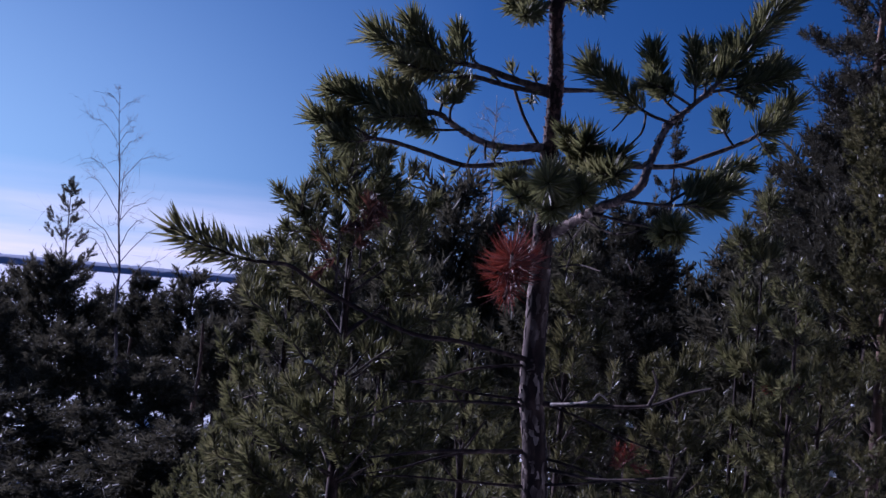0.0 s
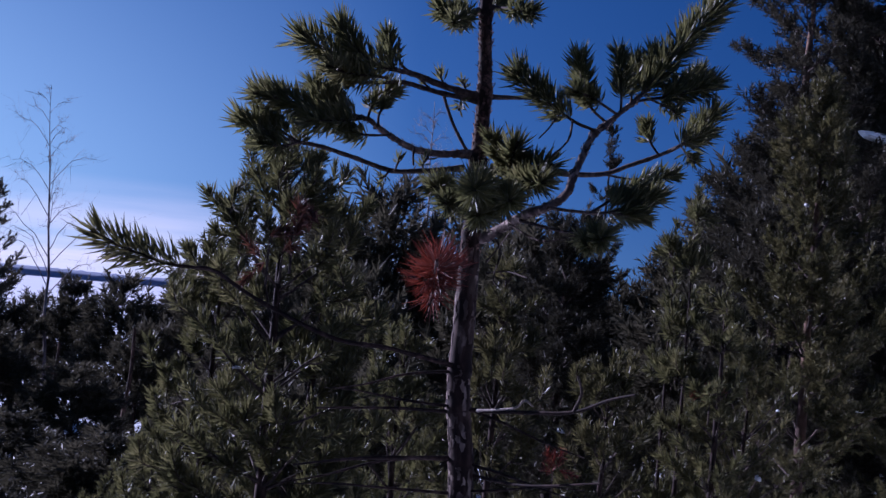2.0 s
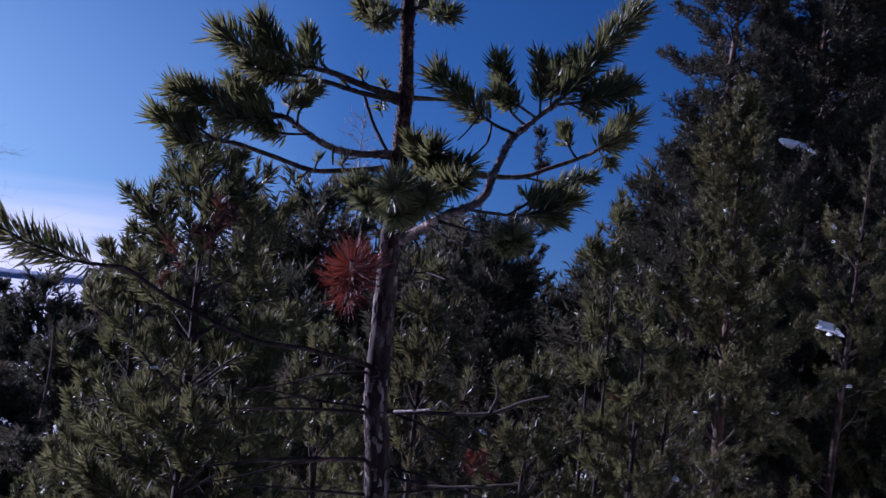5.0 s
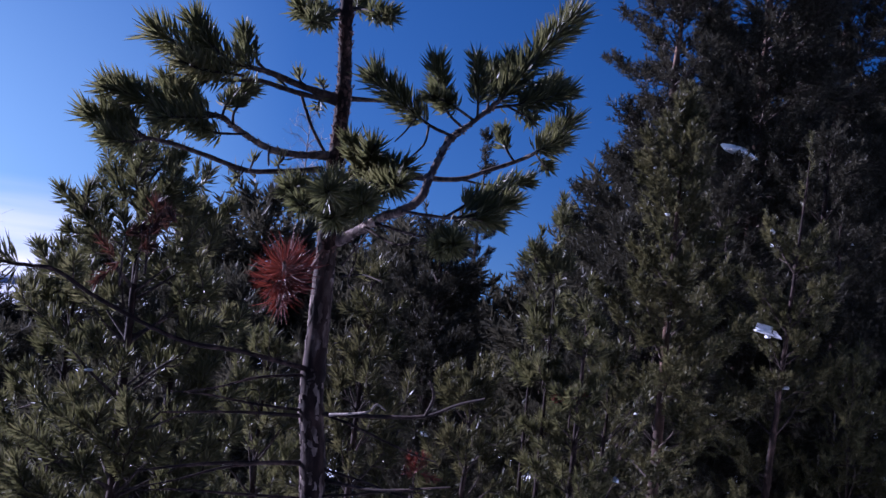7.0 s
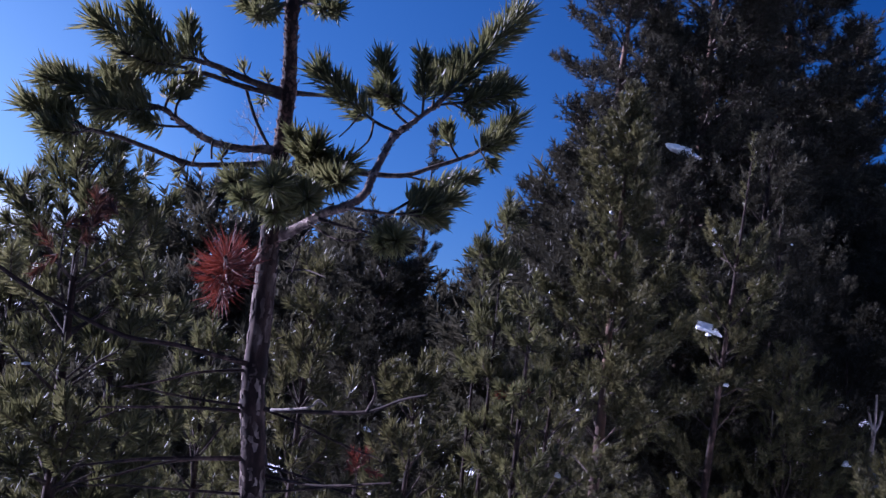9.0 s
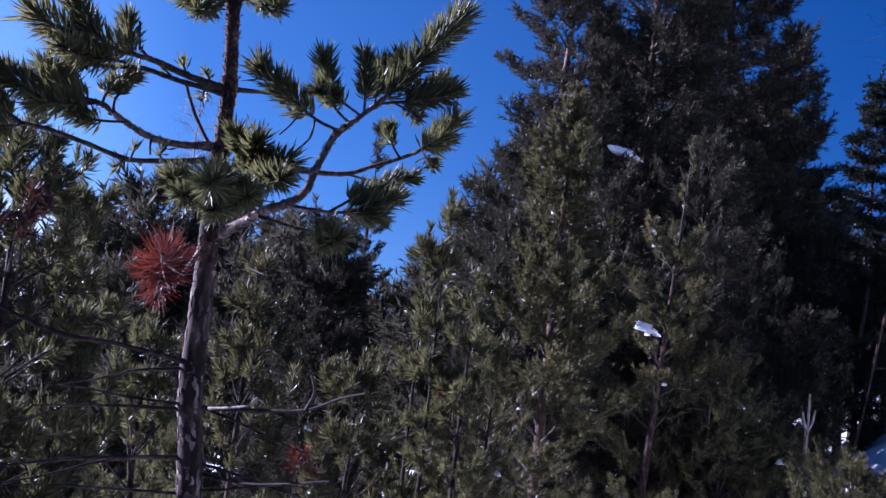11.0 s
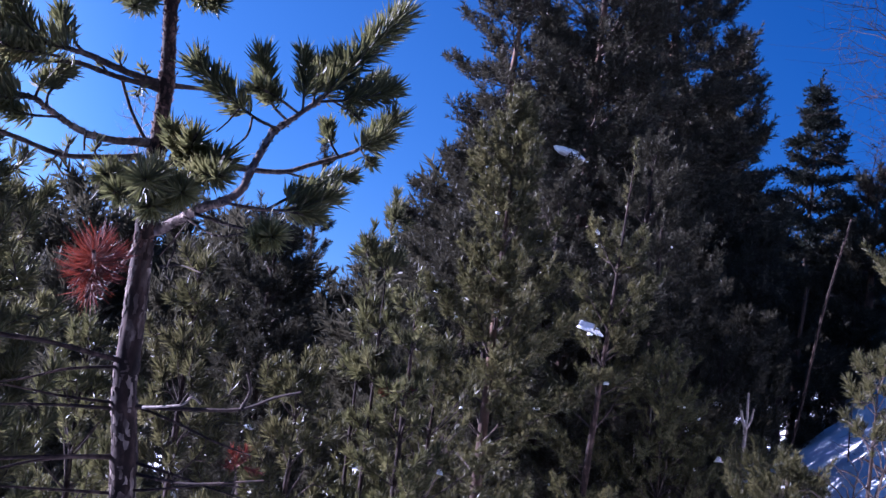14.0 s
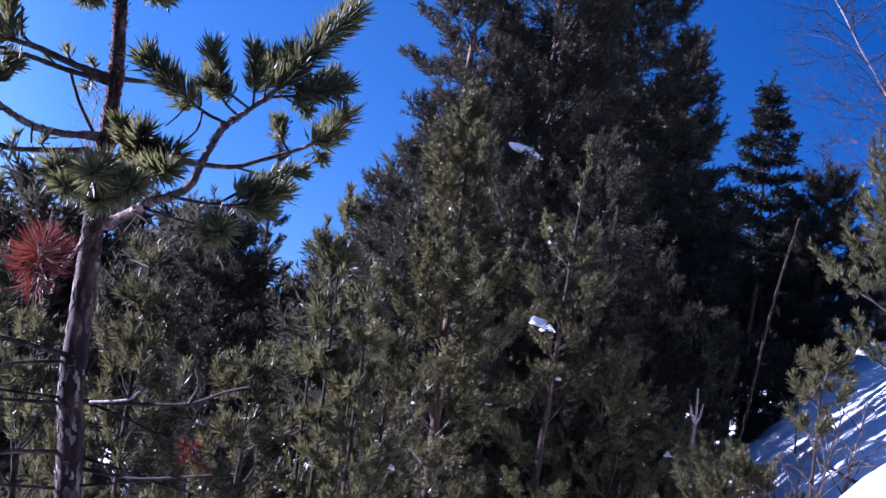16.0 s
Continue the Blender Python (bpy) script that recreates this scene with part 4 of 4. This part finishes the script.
def more_pines():
    """Further pines that fill the slope, and a last row unseen, added for shade; each told by its bearing, distance and
    the elevation of its tip.
    """
    r = random.Random(5)
    for az, d, el in ((-23.4, 17, -2.2), (-17.4, 24, -2.0), (-21.6, 26, -1.2), (-10.0, 20, -0.6), (-8.0, 17, 1.2), (-3.0, 15, 3.0), (0.6, 14, 4.8), (4.6, 15, 3.5), (7.4, 17, 3.8),
                      (15.2, 15, 2.2), (18.0, 17, 5.0), (22.0, 15, 10.0), (26.6, 16, 14.0), (31.5, 16, 12.0), (36.0, 20, 7.0), (39.5, 22, 6.5), (44.0, 21, 7.0), (47.5, 18, 7.0),
                      (-24.5, 13, -4.5), (-19.0, 14.5, -4.0), (-15.0, 13.5, -5.5), (-12.0, 16, -3.4), (-6.0, 12, -0.5), (-1.0, 10.5, 0.0), (12.8, 18, 0.0), (20.0, 12, 1.0), (24.5, 14, 9.0), (34.5, 16.5, 8.0), (10.5, 11, -1.0), (16.5, 9, 0.5),
                      (-22.0, 9.5, -7.5), (-18.0, 10.0, -8.0), (-24.5, 8.5, -9.0), (-15.5, 8.0, -9.5), (-20.0, 7.0, -11.0), (-13.0, 7.5, -9.0), (-7.5, 8.5, -6.0), (-4.0, 7.5, -6.0), (0.5, 7.5, -5.0), (8.4, 12.5, 3.2), (11.3, 13, 1.6), (6.2, 11, 1.5),
                      # out of view on the left, added to shade the valley floor
                      (-26.6, 17, -1.5), (-30.0, 20, 0.0), (-33.0, 16, 0.0), (-28.0, 23, 0.0), (-36.0, 20, 1.0), (-26.4, 20.5, -1.0)):
        x, y = polar(az, d)
        size = height_to(az, d, el) / BASE_TALL
        wide = max(size, 0.75) * r.uniform(0.85, 1.1)
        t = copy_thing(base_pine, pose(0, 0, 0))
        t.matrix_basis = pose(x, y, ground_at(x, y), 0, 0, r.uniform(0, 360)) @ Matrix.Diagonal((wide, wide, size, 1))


more_pines()


def unseen_shade_pines():
    """Unseen pines added behind and beside the clearing to cut bounced light, low enough towards the sun to let it in.
    """
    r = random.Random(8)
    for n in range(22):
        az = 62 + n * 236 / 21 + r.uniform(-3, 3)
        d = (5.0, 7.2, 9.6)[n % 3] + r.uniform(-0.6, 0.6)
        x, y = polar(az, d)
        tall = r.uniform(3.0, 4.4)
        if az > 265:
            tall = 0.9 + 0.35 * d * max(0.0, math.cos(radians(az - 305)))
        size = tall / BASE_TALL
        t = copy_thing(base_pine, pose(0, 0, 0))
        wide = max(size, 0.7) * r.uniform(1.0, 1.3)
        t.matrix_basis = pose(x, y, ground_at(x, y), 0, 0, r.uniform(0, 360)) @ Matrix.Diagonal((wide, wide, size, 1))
    # two more unseen pines, added to shade the snow in front of the near pine
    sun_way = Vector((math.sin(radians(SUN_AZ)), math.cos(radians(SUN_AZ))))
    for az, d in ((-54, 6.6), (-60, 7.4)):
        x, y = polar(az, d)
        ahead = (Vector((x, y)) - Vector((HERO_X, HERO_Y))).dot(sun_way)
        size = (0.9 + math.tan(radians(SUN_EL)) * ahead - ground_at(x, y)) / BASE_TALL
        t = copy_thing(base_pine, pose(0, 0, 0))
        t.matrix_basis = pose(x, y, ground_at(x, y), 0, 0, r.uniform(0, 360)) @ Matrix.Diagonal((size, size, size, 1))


unseen_shade_pines()

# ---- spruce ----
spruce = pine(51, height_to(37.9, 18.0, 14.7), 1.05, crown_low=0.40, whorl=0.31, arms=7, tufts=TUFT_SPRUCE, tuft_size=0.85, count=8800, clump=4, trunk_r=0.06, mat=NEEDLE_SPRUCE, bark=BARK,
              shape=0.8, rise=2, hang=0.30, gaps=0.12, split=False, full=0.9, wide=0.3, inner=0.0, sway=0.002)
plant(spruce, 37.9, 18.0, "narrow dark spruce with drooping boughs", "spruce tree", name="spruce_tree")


# ---- bare birches ----
def birch(seed, height, trunk_r, lean=(0.0, 0.0), spread=0.28, first=0.3, count=26, twigs=7, fine=BIRCH, bark=BIRCH, lift=0.85):
    r = np.random.default_rng(seed)
    hs = np.linspace(0, 1, 16)
    wob = np.cumsum(r.normal(0, 0.004, (16, 2)), axis=0) * height
    line = np.stack([wob[:, 0] - wob[0, 0] + lean[0] * height * hs, wob[:, 1] - wob[0, 1] + lean[1] * height * hs, hs * height], -1)
    trunk, limbs = Tubes(), Tubes()
    trunk.add(np.vstack([[line[0] - [0, 0, 0.3]], line]), trunk_r * np.concatenate([[1.1], (1.0 - 0.93 * hs)]), 8, 0.04, r)
    for k in range(count):
        h = first + (0.97 - first) * (k + r.random()) / count
        p = np.array([np.interp(h, hs, line[:, n]) for n in range(3)])
        az = k * 2.4 + r.normal(0, 0.4)
        ln = height * spread * (1.15 - h) ** 0.8 * r.uniform(0.5, 1.1)
        out = np.array([math.cos(az), math.sin(az), 0])
        s = np.linspace(0, 1, 7)[:, None]
        c = p + out * ln * 0.75 * s + np.array([0, 0, 1]) * ln * (lift * s - 0.5 * lift * s ** 3) + r.normal(0, 0.03 * ln, (7, 3)) * s
        limbs.add(c, trunk_r * 0.30 * (1.2 - h) * (1.05 - 0.9 * s[:, 0]) + 0.0015, 4)
        for m in range(twigs):
            f = r.uniform(0.25, 1.0)
            q = np.array([np.interp(f, s[:, 0], c[:, n]) for n in range(3)])
            w = out * r.uniform(0.2, 1) + r.normal(0, 0.5, 3) + np.array([0, 0, 0.35])
            tl = ln * r.uniform(0.15, 0.4)
            e = q + w * tl
            limbs.add(np.stack([q, q + w * tl * 0.5 + r.normal(0, 0.02, 3), e + [0, 0, -0.12 * tl]]), np.array([0.004, 0.003, 0.0015]) * height / 8, 3)
            for _ in range(2):
                q2 = q + w * tl * r.uniform(0.3, 0.9)
                limbs.add(np.stack([q2, q2 + (w * 0.4 + r.normal(0, 0.35, 3)) * tl * 0.5, q2 + (w * 0.6 + r.normal(0, 0.5, 3)) * tl]), np.array([0.0025, 0.002, 0.001]) * height / 8, 3)
    tree = new("birch_tree")
    part("trunk", trunk.mesh("trunk", bark), tree)
    tagged(part("branchwork", limbs.mesh("branchwork", fine), tree, "fine bare twigs"), kind="stuff")
    return tree


plant(birch(61, height_to(-18.0, 20.0, 9.0), 0.040, (-0.09, 0), 0.30, 0.40, 24, 6, BIRCH_TWIG, BIRCH_TWIG, 1.1), -16.3, 20.0, "slim leafless birch down the slope", "birch tree")
plant(birch(62, height_to(2.3, 16.0, 10.5), 0.05, (0.0, 0), 0.2, 0.4, 40, 9), 2.3, 16.0, "slim leafless birch among pines", "birch tree")
plant(birch(64, height_to(41.0, 15.0, 12.6), 0.03, (0.06, 0), 0.2, 0.45, 40, 9, BARK, BARK), 40.4, 15.0, "slim leafless birch at the wood's edge", "birch tree")
LEAN_X, LEAN_Y = -0.46, 0.39
foot = 1.7
for _ in range(6):      # the foot of the leaning birch, so that its stem passes through the fitted place
    bx, by = 5.46 - LEAN_X * (3.94 - foot), 5.85 - LEAN_Y * (3.94 - foot)
    foot = ground_at(bx, by)
plant(birch(63, 4.2, 0.012, (LEAN_X, LEAN_Y), 0.30, 0.08, 76, 8, BARK, BIRCH_TWIG, 0.5), math.degrees(math.atan2(bx, by)), math.hypot(bx, by), "leaning leafless birch with fine twigs", "birch tree")


# ---- dead shoots, snow on the boughs, dead stems ----
def tree_called(label):
    return next(o for o in bpy.data.objects if o.parent is None and "label" in o and o["label"] == label)


def dead_shoot(tree, spot, size, seed, mat=NEEDLE_RED):
    """A rust-red dead tuft on a tree, at a spot in the world."""
    r = np.random.default_rng(seed)
    p = np.array(tree.matrix_basis.inverted() @ Vector(spot))
    t = Tubes()
    t.add(np.stack([p - [0, 0, 0.10 * size], p - [0, 0, 0.03 * size], p + [0, 0, 0.03 * size]]), [0.004, 0.003, 0.002], 5)
    b = part("dead_shoot", t.mesh("dead_shoot", BARK_TWIG), tree, "dead shoot with rusty needles")
    n = 5
    part("needles", foliage("needles", p + r.normal(0, 0.02 * size, (n, 3)), r.normal(0, 0.6, (n, 3)) + [0, 0, 0.5], np.full(n, size), TUFT_MID, r, mat), b)


dead_shoot(tree_called("low bushy pine in sunlight"), (1.35, 4.08, 1.39), 0.9, 1)
dead_shoot(tree_called("small yellow-green young pine in the sun"), (0.64, 3.44, 1.17), 0.9, 2)
dead_shoot(tree_called("dense young pine with dark green needles"), (-0.22, 2.84, 1.85), 1.2, 3, NEEDLE_BROWN)
dead_shoot(tree_called("dense young pine with dark green needles"), (-0.28, 2.84, 1.79), 1.0, 4, NEEDLE_BROWN)


def snow_clump(spot, size, seed, flat=0.4, turn=0.0, slant=0.0):
    """A lump of old snow, rounded above and flat below."""
    bm = bmesh.new()
    bmesh.ops.create_icosphere(bm, subdivisions=3 if size > 0.1 else 2, radius=0.5)
    for v in bm.verts:
        k = 1 + 0.75 * noise.noise(v.co * 2.3 + Vector((seed * 3.1, 0, 0))) + 0.25 * noise.noise(v.co * 6 + Vector((0, seed * 1.7, 0)))
        v.co *= k
        if v.co.z < -0.12:
            v.co.z = -0.12 + (v.co.z + 0.12) * 0.25
        v.co.z *= flat * 2
    for f in bm.faces:
        f.smooth = True
    me = bpy.data.meshes.new("snow_clump")
    bm.to_mesh(me)
    bm.free()
    me.materials.append(SNOW)
    ob = new("snow_clump", me)
    ob.matrix_basis = Matrix.Translation(spot) @ pose(0, 0, 0, 0, slant, turn) @ Matrix.Diagonal((size, size * 0.55, size, 1))
    tagged(ob, "lump of snow lying on a pine bough", "snow clump", "snow on the boughs")


def nearest_rest(labels, spot):
    """The place on the named trees' boughs that is nearest to a spot."""
    found = [o.matrix_basis @ Vector(q) for o in bpy.data.objects if o in rests and o["label"] in labels for q, _ in rests[o]]
    return min(found, key=lambda p: (p - Vector(spot)).length)


OLD_ONES = ("tall old pine with a broad dark crown", "dark pine between the young ones", "dark pine in front of the old ones")
SLIM = ("slender young pine with a bare stem below its tip", "dark pine between the young ones", "dark pine in front of the old ones")
snow_clump(nearest_rest(OLD_ONES[:1], (4.55, 9.00, 3.64)), 0.30, 1, 0.2, -15, 14)
snow_clump(nearest_rest(OLD_ONES[:1], (4.72, 9.05, 3.58)), 0.24, 6, 0.2, 10, 14)
snow_clump(nearest_rest(SLIM, (2.52, 5.22, 1.64)), 0.15, 2, 0.22, -10, 12)
snow_clump(nearest_rest(SLIM, (2.62, 5.17, 1.61)), 0.12, 4, 0.2, 5, 10)
snow_clump(nearest_rest(("young pine at the snow bank with sunlit tips",), (3.0, 3.4, 1.85)), 0.07, 3, 0.35)


def snow_on(tree, count, size, seed):
    """Snow left lying on a tree's boughs."""
    r = random.Random(seed)
    for q, ln in r.sample(rests[tree], count):
        snow_clump(tree.matrix_basis @ Vector(q), size * r.uniform(0.5, 1.3), r.random() * 50, r.uniform(0.25, 0.4), r.uniform(0, 180))


for label, count, size in (("bushy young pine with a reddish trunk", 16, 0.045), ("slender young pine with a bare stem below its tip", 12, 0.05), ("low bushy pine in sunlight", 14, 0.04),
                           ("dense young pine with dark green needles", 12, 0.026), ("small dense pine below the taller ones", 12, 0.03), ("low pine sapling on the snow", 9, 0.05),
                           ("dark pine between the young ones", 10, 0.07), ("dark pine at the foot of the bank", 12, 0.06), ("dark pine in front of the old ones", 8, 0.07), ("tall old pine with a broad dark crown", 12, 0.10), ("tall pine with dark layered branches", 8, 0.10), ("low bushy pine in half shade", 8, 0.04), ("low young pine with upright shoots", 10, 0.032), ("low dense pine on the snowy slope", 8, 0.035), ("slim young pine with long leader shoots", 8, 0.035)):
    snow_on(tree_called(label), count, size, len(label))


def stem(az, d, z0, az1, d1, z1, r0, r1, label, category, mat=BARK_OLD, stubs=6, seed=1, name="dead_stem", sag=0.0):
    """A bare stem with short broken stubs."""
    g = np.random.default_rng(seed)
    a, b = np.array([*polar(az, d), z0]), np.array([*polar(az1, d1), z1])
    root = new(name)
    root.location = Vector(a)
    line = bend([a - a, (b - a) * 0.35 + g.normal(0, 0.008, 3) + [0, 0, 0.9 * sag], (b - a) * 0.7 + g.normal(0, 0.012, 3) + [0, 0, -sag], b - a], 16)
    t = Tubes()
    t.add(line, np.linspace(r0, r1, 16), 7, 0.05, g)
    part("trunk", t.mesh("trunk", mat), root)
    for k in range(stubs):
        i = int(g.uniform(3, 15))
        w = g.normal(0, 1, 3) * [1, 1, 0.35]
        w /= np.linalg.norm(w)
        u = Tubes()
        u.add(np.stack([line[i], line[i] + w * 0.08, line[i] + w * g.uniform(0.12, 0.3) + [0, 0, 0.03]]), [r1 * 0.5, r1 * 0.4, r1 * 0.2], 4)
        part("branch", u.mesh("branch", mat), root)
    return tagged(root, label, category)


stem(37.0, 8.3, ground_at(*polar(37.0, 8.3)) - 0.1, 40.2, 8.3, EYE + 8.3 * math.tan(radians(7.7)), 0.012, 0.008, "thin bare trunk leaning against the wood", "tree trunk", BARK, 5, 3, "leaning_trunk", -0.05)
FORK_Z = ground_at(*polar(36.0, 7.4))
fork = stem(36.0, 7.4, FORK_Z - 0.1, 36.1, 7.4, EYE + 7.4 * math.tan(radians(-3.3)), 0.016, 0.013, "pale dead sapling with a forked top", "dead sapling", BARK_PALE, 3, 9, "dead_sapling")
fork_top = np.array([*polar(36.1, 7.4), EYE + 7.4 * math.tan(radians(-3.3))]) - np.array([*polar(36.0, 7.4), FORK_Z - 0.1])
for side, up in ((-0.050, 0.14), (0.005, 0.22), (0.058, 0.12)):
    prong = Tubes()
    prong.add(fork_top + np.array([(0, 0, -0.03), (side * 0.6, 0, 0.3 * up), (side, 0.01, up)]), [0.010, 0.010, 0.007], 6)
    part("branch", prong.mesh("branch", BARK_PALE), fork)
for n, (az, d, el) in enumerate(((29.6, 9.6, 0.5), (30.9, 10.5, 1.0), (32.2, 9.2, -1.5), (33.6, 11.0, 0.0), (31.6, 12.0, 2.0), (38.0, 13.0, 4.0), (-12.6, 15.0, -3.0), (-11.6, 17.0, -3.5), (-16.2, 15.5, -4.0), (-10.9, 13.0, -5.0))):
    g0 = ground_at(*polar(az, d))
    stem(az, d, g0 - 0.1, az + 0.2, d, EYE + d * math.tan(radians(el)), 0.035, 0.02, "bare lower trunk of a slim tree in shade", "tree trunk", BARK_OLD, 4, 20 + n, "bare_trunk")

for n, (az, d, el, r0) in enumerate(((29.8, 7.2, -2.6, 0.012), (31.1, 7.6, -2.5, 0.010), (34.0, 8.6, -0.4, 0.009), (24.6, 6.6, -3.6, 0.010), (32.4, 7.0, -3.4, 0.010), (33.3, 7.3, -2.9, 0.008), (30.5, 6.9, -4.2, 0.009))):
    stem(az, d, ground_at(*polar(az, d)) - 0.1, az + 0.15, d, EYE + d * math.tan(radians(el)), r0, r0 * 0.6, "thin pale dead stem in the wood's shade", "dead sapling", BARK_PALE, 5, 50 + n, "dead_sapling")
stem(41.0, 9.6, ground_at(*polar(41.0, 9.6)) - 0.05, 41.0, 9.6, EYE + 9.6 * math.tan(radians(-1.3)), 0.008, 0.004, "tiny dark bare sapling standing on the bank", "dead sapling", BARK_TWIG, 16, 63, "dead_sapling")


# ---- bare brush and a fallen bough on the bank ----
def brush(seed, az, d, height, label):
    b = birch(seed, height, 0.010, (0.15, -0.1), 0.75, 0.1, 14, 5)
    b.name = "shrub"
    for o in b.children:
        o.data.materials[0] = BARK_TWIG
    plant(b, az, d, label, "shrub", "bare brush on the bank")


for n, (az, d, h) in enumerate(((39.2, 5.2, 0.5), (41.0, 5.0, 0.55), (42.6, 4.6, 0.5), (37.6, 5.8, 0.5), (43.6, 5.4, 0.6), (36.2, 6.4, 0.45))):
    brush(70 + n, az, d, h, "low bare brush poking out of the snow")
stem(42.2, 4.75, ground_at(*polar(42.2, 4.75)) - 0.02, 45.0, 5.1, ground_at(*polar(45.0, 5.1)) + 0.10, 0.030, 0.020, "dark fallen bough lying on the snow bank", "fallen branch", BARK, 4, 31, "fallen_branch")
